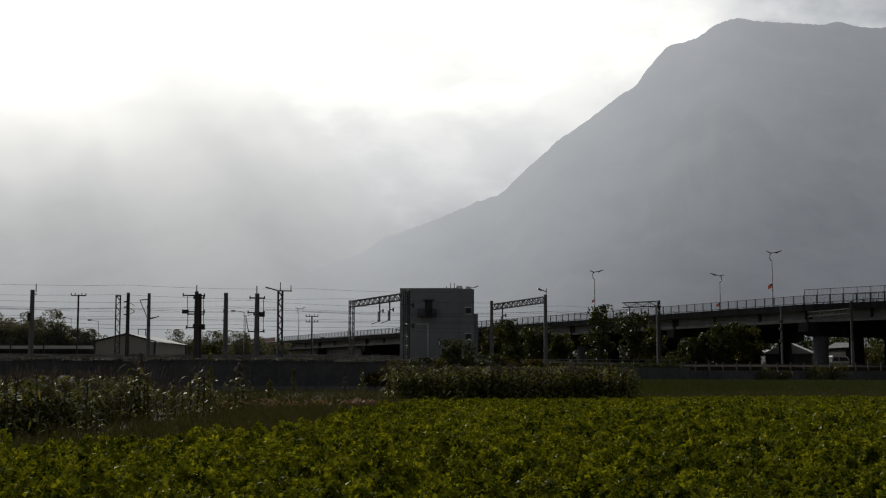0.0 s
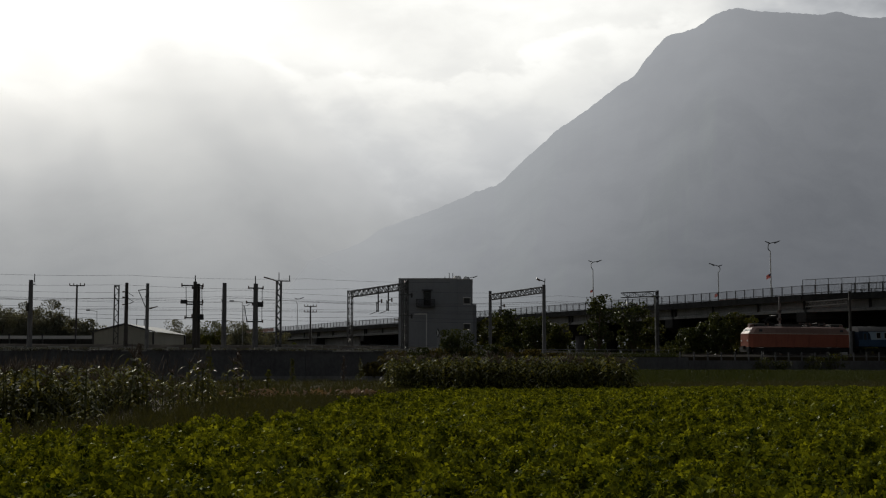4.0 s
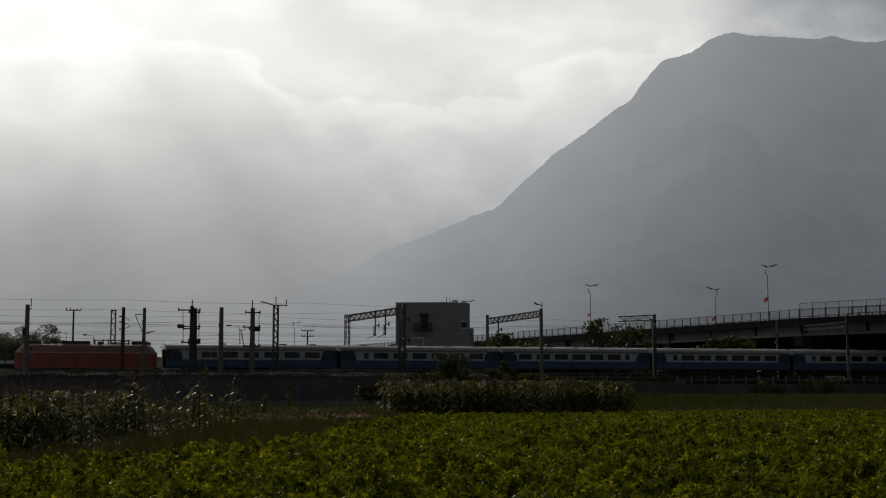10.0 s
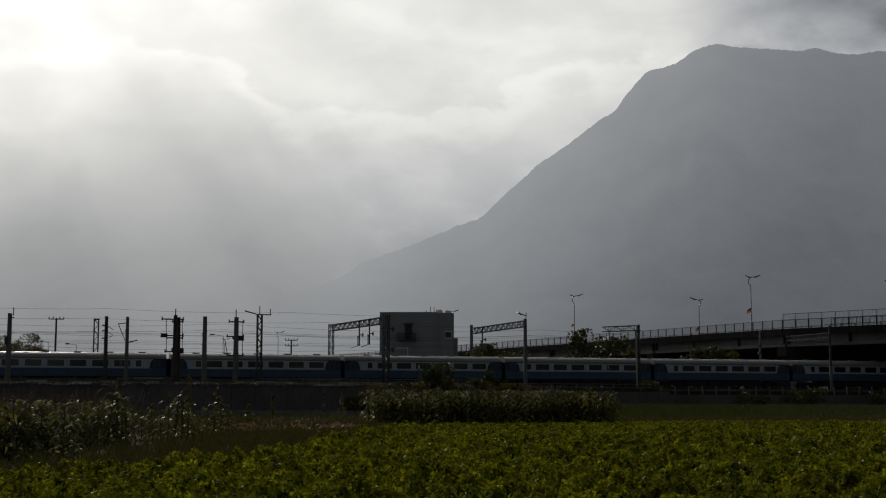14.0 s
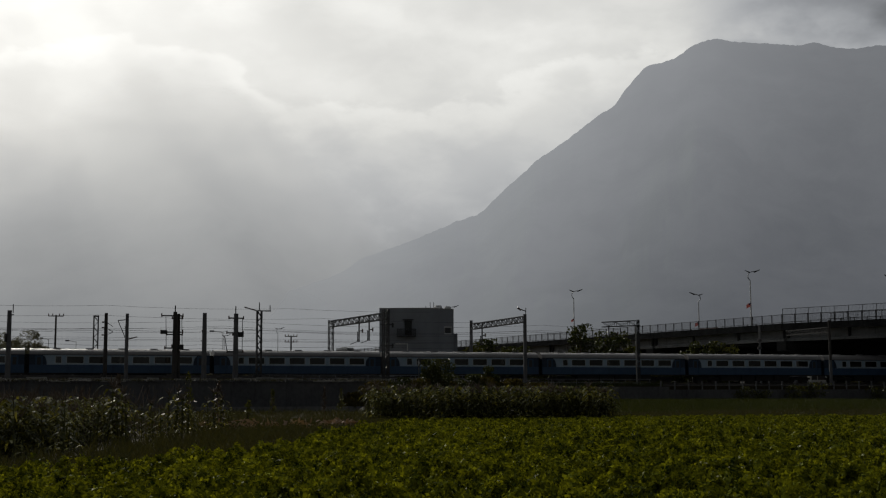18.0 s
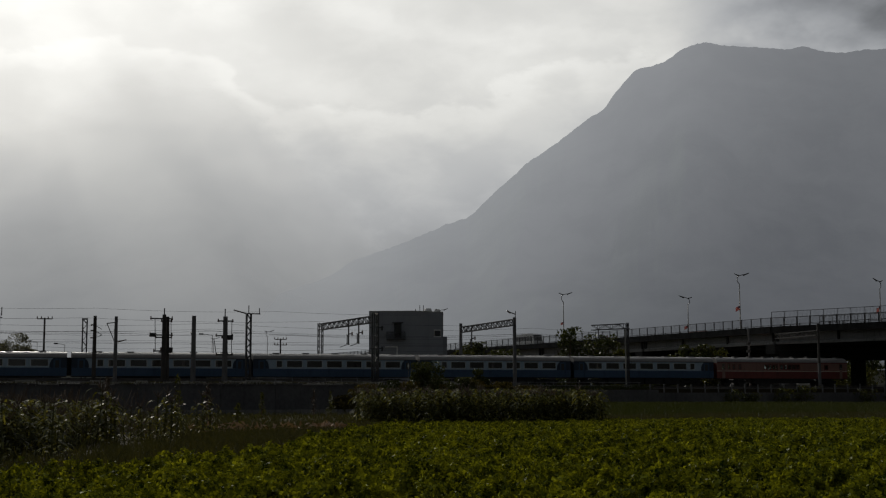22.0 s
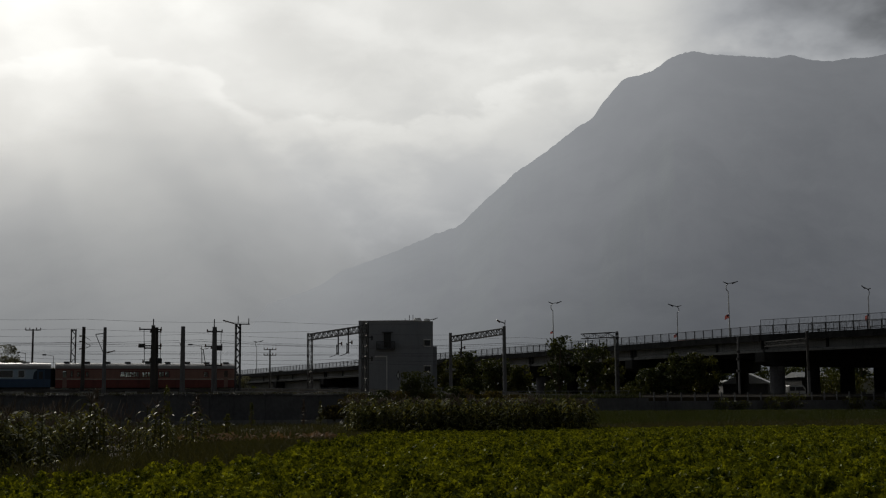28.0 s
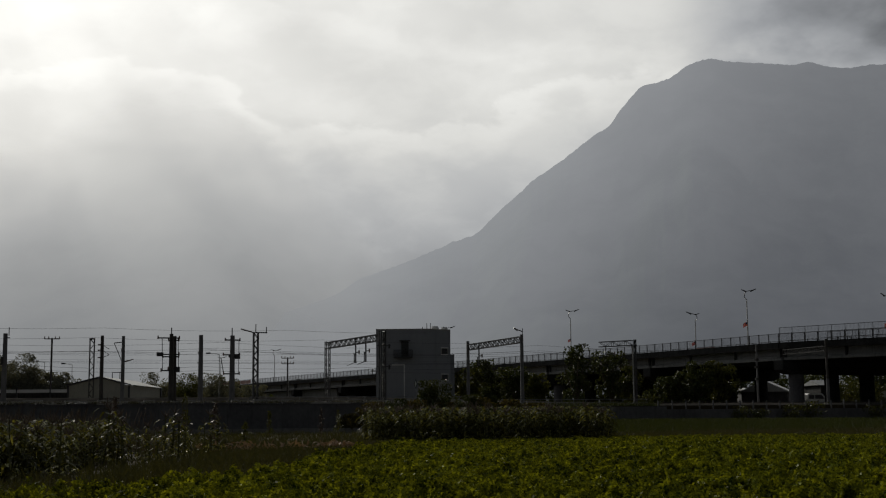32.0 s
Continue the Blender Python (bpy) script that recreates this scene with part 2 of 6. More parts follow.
M = {
    "soil": material("soil", (0.035, 0.028, 0.016), (0.075, 0.06, 0.035), 0.95, 0.35, 6.0, bump=0.4, spec=0.05),
    "grass": material("grass", (0.022, 0.035, 0.008), (0.055, 0.068, 0.016), 0.9, 0.12, 3.0, through_light=0.22, per="island"),
    "weed": material("rough_weeds", (0.03, 0.036, 0.013), (0.075, 0.075, 0.03), 0.9, 0.3, 4.0, through_light=0.2, per="island"),
    "dry": material("dry_husk", (0.2, 0.13, 0.085), (0.5, 0.36, 0.26), 0.9, 0.4, 5.0, through_light=0.05, per="island"),
    "crop": material("crop_leaf", (0.008, 0.022, 0.004), (0.405, 0.45, 0.036), 0.7, 0.35, 2.6, through_light=0.26, per="clump", spec=0.0, glint=0.006),
    "corn": material("corn_leaf", (0.012, 0.018, 0.005), (0.34, 0.345, 0.11), 0.75, 0.6, 6.0, through_light=0.22, per="sparse", spec=0.0, glint=0.024),
    "tassel": material("corn_tassel", (0.1, 0.074, 0.056), (0.19, 0.145, 0.11), 0.85, 0.8, 8.0, per="island"),
    "leaf": material("tree_leaf", (0.02, 0.036, 0.012), (0.1, 0.115, 0.04), 0.5, 0.3, 4.0, through_light=0.16, per="island", spec=0.14),
    "leaf2": material("shrub_leaf", (0.035, 0.052, 0.015), (0.12, 0.125, 0.035), 0.5, 0.3, 4.0, through_light=0.22, per="island", spec=0.12),
    "brush": material("brown_scrub_leaf", (0.035, 0.038, 0.014), (0.15, 0.125, 0.05), 0.7, 0.3, 4.0, through_light=0.2, per="island", spec=0.08),
    # leaf colour raised and greyed to stand in for haze before the wood
    "hazed_wood_leaf": material("hazed_wood_leaf", (0.15, 0.16, 0.135), (0.29, 0.295, 0.235), 0.85, 0.3, 4.0, through_light=0.12, per="island", spec=0.0),
    "rubble": material("pale_rubble", (0.22, 0.2, 0.18), (0.5, 0.48, 0.45), 0.9, 1.0, 7.0, per="island"),
    "bark": material("bark", (0.06, 0.045, 0.03), (0.13, 0.1, 0.07), 0.95, 2.0, 16.0, bump=0.4),
    "wall": material("old_concrete_wall", (0.088, 0.088, 0.092), (0.185, 0.183, 0.185), 0.92, 0.22, 3.0, bump=0.2, stains=0.35),
    "cap": material("pale_concrete", (0.30, 0.29, 0.27), (0.48, 0.47, 0.44), 0.9, 0.8, 6.0, bump=0.2, stains=0.3),
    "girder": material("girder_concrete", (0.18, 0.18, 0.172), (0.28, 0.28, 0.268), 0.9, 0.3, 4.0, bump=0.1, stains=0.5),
    # weathered black edge beams, and under-deck shade put in as dark colour
    "edge": material("blackened_and_shaded_concrete", (0.02, 0.02, 0.02), (0.06, 0.06, 0.058), 0.92, 0.5, 5.0, bump=0.1, stains=0.5, spec=0.1),
    "asphalt": material("asphalt", (0.04, 0.04, 0.042), (0.065, 0.065, 0.065), 0.9, 0.6, 20.0, bump=0.2),
    "ballast": material("ballast", (0.09, 0.08, 0.07), (0.2, 0.18, 0.16), 0.95, 3.0, 18.0, bump=0.6),
    "steel": material("galvanised_steel", (0.20, 0.205, 0.21), (0.32, 0.325, 0.33), 0.55, 1.5, 12.0, metal=0.5),
    "dark_steel": material("dark_weathered_steel", (0.045, 0.045, 0.045), (0.09, 0.085, 0.08), 0.65, 1.5, 12.0, metal=0.3),
    "rail": material("rail_steel", (0.12, 0.1, 0.085), (0.25, 0.22, 0.2), 0.45, 1.0, 12.0, metal=0.7),
    "pole": material("spun_concrete_pole", (0.135, 0.135, 0.14), (0.225, 0.222, 0.22), 0.9, 0.7, 10.0, bump=0.1, stains=0.3),
    "wood": material("old_wood_pole", (0.055, 0.05, 0.045), (0.105, 0.095, 0.085), 0.9, 1.0, 14.0, bump=0.3),
    "wire": material("wire", (0.05, 0.05, 0.05), (0.09, 0.09, 0.09), 0.6, 1.0, 4.0, metal=0.4),
    "insulator": material("insulator", (0.12, 0.07, 0.05), (0.2, 0.13, 0.1), 0.3, 2.0, 8.0),
    "render": material("grey_render", (0.272, 0.287, 0.31), (0.335, 0.35, 0.372), 0.82, 0.2, 4.0, bump=0.05, stains=0.12),
    "white": material("white_paint", (0.66, 0.66, 0.64), (0.82, 0.82, 0.8), 0.5, 0.6, 9.0),
    "cream": material("cream_cladding", (0.36, 0.355, 0.29), (0.46, 0.45, 0.38), 0.7, 0.4, 6.0, stains=0.25),
    "frame": material("pale_window_frame", (0.52, 0.58, 0.61), (0.62, 0.67, 0.7), 0.45, 0.6, 9.0),
    "tin": material("grey_tin_roof", (0.2, 0.21, 0.21), (0.3, 0.31, 0.31), 0.7, 0.5, 7.0, metal=0.3, stains=0.2),
    "trim": material("dark_trim", (0.03, 0.03, 0.032), (0.06, 0.06, 0.062), 0.5, 1.0, 9.0),
    "black": material("black_underframe", (0.012, 0.012, 0.013), (0.035, 0.033, 0.03), 0.8, 1.5, 9.0),
    "car_blue": material("deep_blue_paint", (0.036, 0.085, 0.165), (0.054, 0.117, 0.215), 0.38, 0.4, 6.0, stains=0.25),
    "car_light": material("pale_blue_paint", (0.40, 0.52, 0.62), (0.48, 0.60, 0.70), 0.36, 0.4, 6.0, stains=0.25),
    "car_roof": material("grey_roof_paint", (0.23, 0.22, 0.215), (0.33, 0.32, 0.31), 0.48, 0.4, 5.0, stains=0.3),
    "car_navy": material("dark_navy_paint", (0.014, 0.032, 0.065), (0.024, 0.05, 0.095), 0.4, 0.5, 6.0, stains=0.2),
    "orange": material("orange_paint", (0.34, 0.092, 0.05), (0.44, 0.13, 0.075), 0.45, 0.4, 6.0, stains=0.3),
    "loco_grey": material("pinkish_grey_paint", (0.3, 0.185, 0.15), (0.39, 0.245, 0.205), 0.55, 0.4, 6.0, stains=0.3),
    "brick_red": material("brick_red_paint", (0.17, 0.04, 0.032), (0.25, 0.06, 0.045), 0.42, 0.4, 6.0, stains=0.3),
    "stripe": material("cream_stripe_paint", (0.66, 0.6, 0.48), (0.78, 0.72, 0.6), 0.45, 0.5, 6.0),
    "seat": material("seat_cloth", (0.02, 0.03, 0.035), (0.05, 0.06, 0.065), 0.9, 2.0, 12.0),
    "pane": glass_material("tinted_window_glass", (0.1, 0.15, 0.155), 0.05),
    "clear": glass_material("clear_window_glass", (0.82, 0.85, 0.84), 0.04),
    "red": material("red_cloth", (0.5, 0.13, 0.2), (0.62, 0.24, 0.3), 0.85, 1.0, 9.0, through_light=0.1),
    "orange_cloth": material("faded_orange_banner", (0.36, 0.19, 0.16), (0.46, 0.27, 0.23), 0.8, 1.0, 9.0),
    "rubber": material("tyre_rubber", (0.015, 0.015, 0.015), (0.03, 0.03, 0.03), 0.9, 2.0, 12.0),
    "brown_red": material("dull_brown_red_paint", (0.29, 0.155, 0.12), (0.37, 0.2, 0.155), 0.45, 0.4, 6.0, stains=0.35),
    "bank": material("oily_ballast", (0.03, 0.028, 0.026), (0.075, 0.07, 0.064), 0.95, 0.8, 12.0, bump=0.3, spec=0.0),
    "blue_cloth": material("blue_cloth", (0.03, 0.04, 0.16), (0.05, 0.07, 0.22), 0.85, 1.0, 9.0, through_light=0.4),
}


# ---- building blocks ----
class Geo:
    """Gathers faces, then makes one mesh of them."""

    def __init__(self):
        self.v, self.f = [], []

    def face(self, *pts):
        i = len(self.v)
        self.v += [tuple(p) for p in pts]
        self.f.append(tuple(range(i, i + len(pts))))
        return self

    def box(self, x0, y0, z0, x1, y1, z1, chamfer=0.0):
        c = chamfer
        if c:
            prof = [(x0 + c, y0), (x1 - c, y0), (x1, y0 + c), (x1, y1 - c), (x1 - c, y1), (x0 + c, y1), (x0, y1 - c), (x0, y0 + c)]
        else:
            prof = [(x0, y0), (x1, y0), (x1, y1), (x0, y1)]
        return self.prism(prof, z0, z1)

    def prism(self, prof, z0, z1):
        i, n = len(self.v), len(prof)
        self.v += [(x, y, z0) for x, y in prof] + [(x, y, z1) for x, y in prof]
        self.f += [(i + k, i + (k + 1) % n, i + n + (k + 1) % n, i + n + k) for k in range(n)]
        self.f += [tuple(i + n - 1 - k for k in range(n)), tuple(i + n + k for k in range(n))]
        return self

    def sweep(self, prof, x0, x1):
        """A profile of (y, z) drawn along x."""
        i, n = len(self.v), len(prof)
        self.v += [(x0, y, z) for y, z in prof] + [(x1, y, z) for y, z in prof]
        self.f += [(i + k, i + n + k, i + n + (k + 1) % n, i + (k + 1) % n) for k in range(n)]
        self.f += [tuple(i + k for k in range(n)), tuple(i + 2 * n - 1 - k for k in range(n))]
        return self

    def rod(self, a, b, r, r2=None, n=6):
        a, b = Vector(a), Vector(b)
        r2 = r if r2 is None else r2
        w = (b - a).normalized()
        u = w.orthogonal().normalized()
        s = w.cross(u)
        i = len(self.v)
        for p, q in ((a, r), (b, r2)):
            for k in range(n):
                t = 2 * math.pi * k / n
                self.v.append(tuple(p + q * (u * math.cos(t) + s * math.sin(t))))
        self.f += [(i + k, i + (k + 1) % n, i + n + (k + 1) % n, i + n + k) for k in range(n)]
        self.f += [tuple(i + n - 1 - k for k in range(n)), tuple(i + n + k for k in range(n))]
        return self

    def moved(self, m):
        self.v = [tuple(m @ Vector(p)) for p in self.v]
        return self

    def mesh(self, name, mat):
        me = bpy.data.meshes.new(name)
        me.from_pydata(self.v, [], self.f)
        me.materials.append(mat)
        me.update()
        return me


def part(name, geo, mat, parent=None, label="", m=None):
    """One mesh object, under a thing or a part, or on its own."""
    ob = new(name, geo.mesh(name, mat) if isinstance(geo, Geo) else geo)
    if parent is not None:
        ob.parent = parent
    if m is not None:
        ob.matrix_basis = m
    if label:
        ob["label"] = label
    return ob


def thing(name, m, label, category, group="", kind=""):
    ob = new(name)
    ob.matrix_basis = m
    return tagged(ob, label, category, group, kind)


def quads_mesh(name, corners, mat):
    """Many loose four-cornered pieces: corners is an array (n, 4, 3)."""
    n = len(corners)
    me = bpy.data.meshes.new(name)
    me.vertices.add(4 * n)
    me.vertices.foreach_set("co", np.ascontiguousarray(corners, dtype=np.float32).ravel())
    me.loops.add(4 * n)
    me.loops.foreach_set("vertex_index", np.arange(4 * n, dtype=np.int32))
    me.polygons.add(n)
    me.polygons.foreach_set("loop_start", np.arange(0, 4 * n, 4, dtype=np.int32))
    me.materials.append(mat)
    me.update(calc_edges=True)
    return me


def leaves(rng, centres, length, width, up=0.6, droop=0.0):
    """Leaf-shaped kites at the centres, facing mostly up (up near 1) or any way (0)."""
    n = len(centres)
    nor = rng.normal(size=(n, 3))
    nor /= np.linalg.norm(nor, axis=1)[:, None]
    nor = nor * (1 - up) + np.array([0, 0, up])
    nor /= np.linalg.norm(nor, axis=1)[:, None]
    tan = np.cross(nor, rng.normal(size=(n, 3)))
    tan /= np.linalg.norm(tan, axis=1)[:, None]
    bit = np.cross(nor, tan)
    ln = (length * rng.uniform(0.7, 1.3, n))[:, None]
    wd = (width * rng.uniform(0.7, 1.3, n))[:, None]
    tip = tan * ln * 0.5
    fold = nor * wd * 0.25
    return np.stack([centres - tip, centres + bit * wd * 0.5 + fold, centres + tip - np.array([0, 0, droop]) * ln, centres - bit * wd * 0.5 + fold], axis=1)


# the railway runs along ALONG; a is metres along it, b metres behind it
ORIGIN = Vector((-17.526, 151.517, 0))
ALONG = Vector((0.95762, 0.28804, 0))
BEHIND = Vector((-0.28804, 0.95762, 0))
TURN = math.degrees(math.atan2(0.28804, 0.95762))
RAIL = 3.37


def rw(a, b, z=0.0):
    return ORIGIN + ALONG * a + BEHIND * b + Vector((0, 0, z))


def rwm(a, b, z=0.0, turn=0.0):
    return Matrix.Translation(rw(a, b, z)) @ pose(0, 0, 0, 0, 0, TURN + turn)


def step(x, a, b):
    t = np.clip((x - a) / (b - a), 0, 1)
    return t * t * (3 - 2 * t)


# ---- ground, terrace, wall ----
TERRACE = RAIL - 0.45


def ground_height(a, b):
    """Field in front of the retaining wall, railway terrace behind it. a, b: arrays."""
    near = 0.95 * step(b, -70, -12) * step(a, 8, 34) + 0.1 * step(b, -60, -14)
    return np.where(b > -8.4, RAIL - 0.45, near)


def ground_sheet():
    aa = np.array([-4200, -2000, -900, -450, -250, *range(-160, 161, 5), 250, 450, 900, 2000, 4200], float)
    bb = np.array([-3800, -1800, -800, -400, -260, -200, *range(-170, -9, 4), -8.6, -8.3, -4, 4, 12, 20, 30, 60, 120, 250, 500, 1000, 2000, 4300], float)
    A, B = np.meshgrid(aa, bb)
    H = ground_height(A, B)
    nx = len(aa)
    verts = [tuple(rw(a, b, z)) for a, b, z in zip(A.ravel(), B.ravel(), H.ravel())]
    faces = [(j * nx + i, j * nx + i + 1, (j + 1) * nx + i + 1, (j + 1) * nx + i) for j in range(len(bb) - 1) for i in range(nx - 1)]
    me = bpy.data.meshes.new("ground")
    me.from_pydata(verts, [], faces)
    me.materials.append(M["soil"])
    return tagged(new("ground", me), "dark soil of fields and railway terrace", "ground", kind="structure")


ground_sheet()

# retaining wall below the tracks, with a rough pale lip
WALL_A, WALL_B = -120.0, 11.5
rng = np.random.default_rng(3)
wall = thing("wall_retaining", rwm(0, -8.7), "stained grey concrete retaining wall below the railway", "wall", kind="structure")
a = WALL_A
while a < WALL_B:
    w = 6.0
    e = min(a + w - 0.03, WALL_B)
    part("wall_panel", Geo().box(a, -0.22 + rng.uniform(-0.015, 0.015), -0.5, e, 0.3, 3.35), M["wall"], wall)
    a += w
a = WALL_A
while a < WALL_B:
    w = rng.uniform(1.4, 3.8)
    part("coping", Geo().box(a, -0.34 + rng.uniform(-0.05, 0.05), 3.352, min(a + w - 0.05, WALL_B), 0.32, 3.42 + rng.uniform(-0.05, 0.16), 0.03), M["cap" if rng.uniform() < 0.3 else "wall"], wall, "broken concrete coping")
    a += w
low = thing("wall_low", rwm(0, -8.7), "low dark concrete wall under the railway fence", "wall", kind="structure")
a = WALL_B
while a < 100:
    part("wall_panel", Geo().box(a, -0.2 + rng.uniform(-0.02, 0.02), 0.2, a + 4.97, 0.3, 2.5 + (0.35 if a < 44 else 0)), M["wall"], low)
    a += 5.0

# channel kerb in front of the wall
kerb = thing("channel_kerb", rwm(0, -12.5), "pale concrete kerb of a drainage channel", "kerb", kind="structure")
for i in range(22):
    a = -70 + i * 4
    part("kerb_stone", Geo().box(a, -0.15, 0.0, a + 3.96, 0.15, 0.72, 0.03), M["girder"], kerb)

# ballast beds and rails
for k, b in enumerate((0.0, 4.4, 8.8)):
    bed = Geo().sweep([(-2.4, RAIL - 0.46), (2.4, RAIL - 0.46), (1.6, RAIL - 0.16), (-1.6, RAIL - 0.16)], -420, 200)
    tagged(part("ballast_bed", bed, M["ballast"], m=rwm(0, b)), "grey-brown crushed stone ballast under the rails", "ballast", "ballast beds", "structure")
    track = thing("track", rwm(0, b), "pair of steel rails on ballast", "railway track", "tracks", "structure")
    for y in (-0.534, 0.534):
        prof = [(y - 0.07, RAIL - 0.16), (y + 0.07, RAIL - 0.16), (y + 0.015, RAIL - 0.13), (y + 0.035, RAIL - 0.03), (y + 0.035, RAIL), (y - 0.035, RAIL), (y - 0.035, RAIL - 0.03), (y - 0.015, RAIL - 0.13)]
        part("rail", Geo().sweep(prof, -420, 200), M["rail"], track)


# bank of dark ballast between the wall and the near track; it sinks to the right
def bank_top(a):
    return float(np.interp(a, [-200, 4, 14, 29, 44, 120], [4.2, 4.2, 4.1, 3.72, 3.25, 3.2]))


def ballast_bank():
    r = np.random.default_rng(12)
    bs, lift = (-7.9, -6.6, -5.0, -3.2, -2.3, -2.0, -1.75), (0.0, 0.35, 0.62, 0.96, 1.0, 0.8, 0.0)
    aa = np.arange(-160, 121, 1.25)
    g = Geo()
    for a in aa:
        for b, q in zip(bs, lift):
            z = 2.85 + (bank_top(a) - 2.85) * q + (0.05 * r.normal() + 0.06 * noise.noise(Vector((a * 0.3, b, 0))) if 0 < q < 1 else 0)
            g.v.append((a, b, z))
    n = len(bs)
    g.f = [(i * n + k, (i + 1) * n + k, (i + 1) * n + k + 1, i * n + k + 1) for i in range(len(aa) - 1) for k in range(n - 1)]
    tagged(part("ballast_bank", g, M["bank"], m=rwm(0, 0)), "dark oily ballast bank between the wall and the track", "ballast", kind="structure")


ballast_bank()


# ---- fences ----
def post_fence(a0, a1, b, z0, height, pitch, mat, name, label, group, rails=2):
    f = thing(name, rwm(0, b), label, "fence", group)
    n = int((a1 - a0) / pitch)
    r = np.random.default_rng(int(a0 + 200))
    for i in range(n + 1):
        a = a0 + i * pitch
        h = height + r.uniform(-0.06, 0.06)
        part("post", Geo().box(a - 0.08, -0.08, z0, a + 0.08, 0.08, z0 + h, 0.02), mat, f)
    for k in range(rails):
        z = z0 + height * (0.42 + 0.42 * k)
        part("rail", Geo().box(a0 - 0.1, -0.03, z - 0.018, a1 + 0.1, 0.03, z + 0.018), M["dark_steel"], f)
    return f


post_fence(45.5, 98, -8.6, 2.5, 1.05, 1.85, M["pole"], "concrete_fence", "weathered concrete post and rail fence on a low wall", "railway fences")


def pipe_fence(a0, a1, b, z0, height, pitch, label):
    f = thing("pipe_railing", rwm(0, b), label, "railing", "railway fences")
    n = int((a1 - a0) / pitch)
    for i in range(n + 1):
        part("post", Geo().rod((a0 + i * pitch, 0, z0), (a0 + i * pitch, 0, z0 + height), 0.035), M["steel"], f)
    for z in (z0 + height, z0 + height * 0.5):
        part("rail", Geo().rod((a0, 0, z), (a1, 0, z), 0.03), M["steel"], f)


pipe_fence(24, 45, -7.0, 3.0, 0.75, 1.6, "thin grey pipe railing along the track edge")
trough = thing("cable_trough", rwm(0, -7.1, TERRACE + 0.22), "row of uneven pale concrete cable trough lids", "cable trough", kind="structure")
a = -60.0
while a < 24:
    w = rng.uniform(0.8, 2.2)
    if rng.uniform() < 0.8:
        part("trough_lid", Geo().box(a, -0.25, 0.3, a + w - 0.06, 0.25, 0.62 + rng.uniform(-0.1, 0.14), 0.02), M["cap"], trough)
    a += w
pipe_fence(-3, 22, -4.6, 3.45, 0.75, 1.9, "low grey pipe railing beside the track")


# ---- overhead line ----
def concrete_mast(a, b, top, name="line_pole", r=0.19, mat="pole", label="tapered grey concrete overhead line pole"):
    t = thing(name, rwm(a, b, 2.9), label, "pole", "overhead line poles")
    part("shaft", Geo().rod((0, 0, 0), (0, 0, top - 2.9), r * 1.15, r * 0.85, 10), M[mat], t)
    part("footing", Geo().box(-0.4, -0.4, -0.1, 0.4, 0.4, 0.25, 0.05), M["cap"], t)
    return t


def bracket(t, z, reach, side):
    """Cantilever that holds the contact wire: two tubes, a drop arm and an insulator."""
    part("bracket_tube", Geo().rod((0, 0, z), (0, side * reach, z + 0.25), 0.05), M["dark_steel"], t)
    part("bracket_stay", Geo().rod((0, 0, z - 1.3), (0, side * reach * 0.85, z + 0.2), 0.045), M["dark_steel"], t)
    part("steady_arm", Geo().rod((0, side * reach * 0.4, z - 0.9), (0, side * reach * 1.15, z - 1.0), 0.025), M["dark_steel"], t)
    part("insulator", Geo().rod((0, side * 0.15, z + 0.02), (0, side * 0.6, z + 0.08), 0.08), M["insulator"], t)


def lattice(name, parent, foot, top, half, mat, thick=0.045):
    """A square lattice mast: four legs and their zigzag bracing."""
    x, y, z0 = foot
    h = top - z0
    for sx in (-1, 1):
        for sy in (-1, 1):
            part("leg", Geo().box(x + sx * half - thick, y + sy * half - thick, z0, x + sx * half + thick, y + sy * half + thick, z0 + h), mat, parent)
    n = max(4, int(h / 0.62))
    for sy in (-1, 1):
        g = Geo()
        for i in range(n):
            za, zb = z0 + h * i / n, z0 + h * (i + 1) / n
            s = 1 if i % 2 else -1
            g.rod((x - s * half, y + sy * half, za), (x + s * half, y + sy * half, zb), thick * 0.72, n=4)
        part("bracing", g, mat, parent)["kind"] = "stuff"
    for sx in (-1, 1):
        g = Geo()
        for i in range(n):
            za, zb = z0 + h * i / n, z0 + h * (i + 1) / n
            s = 1 if i % 2 else -1
            g.rod((x + sx * half, y - s * half, za), (x + sx * half, y + s * half, zb), 0.032, n=4)
        part("bracing", g, mat, parent)["kind"] = "stuff"


def truss(parent, y0, y1, z, mat, deep=0.75, half=0.22, x=0.0):
    """A lattice beam along y."""
    for sx in (-1, 1):
        for dz in (0, deep):
            part("chord", Geo().box(x + sx * half - 0.05, y0, z + dz - 0.05, x + sx * half + 0.05, y1, z + dz + 0.05), mat, parent)
    n = max(3, int((y1 - y0) / 0.8))
    for sx in (-1, 1):
        g = Geo()
        for i in range(n):
            ya, yb = y0 + (y1 - y0) * i / n, y0 + (y1 - y0) * (i + 1) / n
            s = i % 2
            g.rod((x + sx * half, ya, z + deep * s), (x + sx * half, yb, z + deep * (1 - s)), 0.035, n=4)
            g.rod((x + sx * half, ya, z), (x + sx * half, ya, z + deep), 0.03, n=4)
        part("web", g, mat, parent)["kind"] = "stuff"


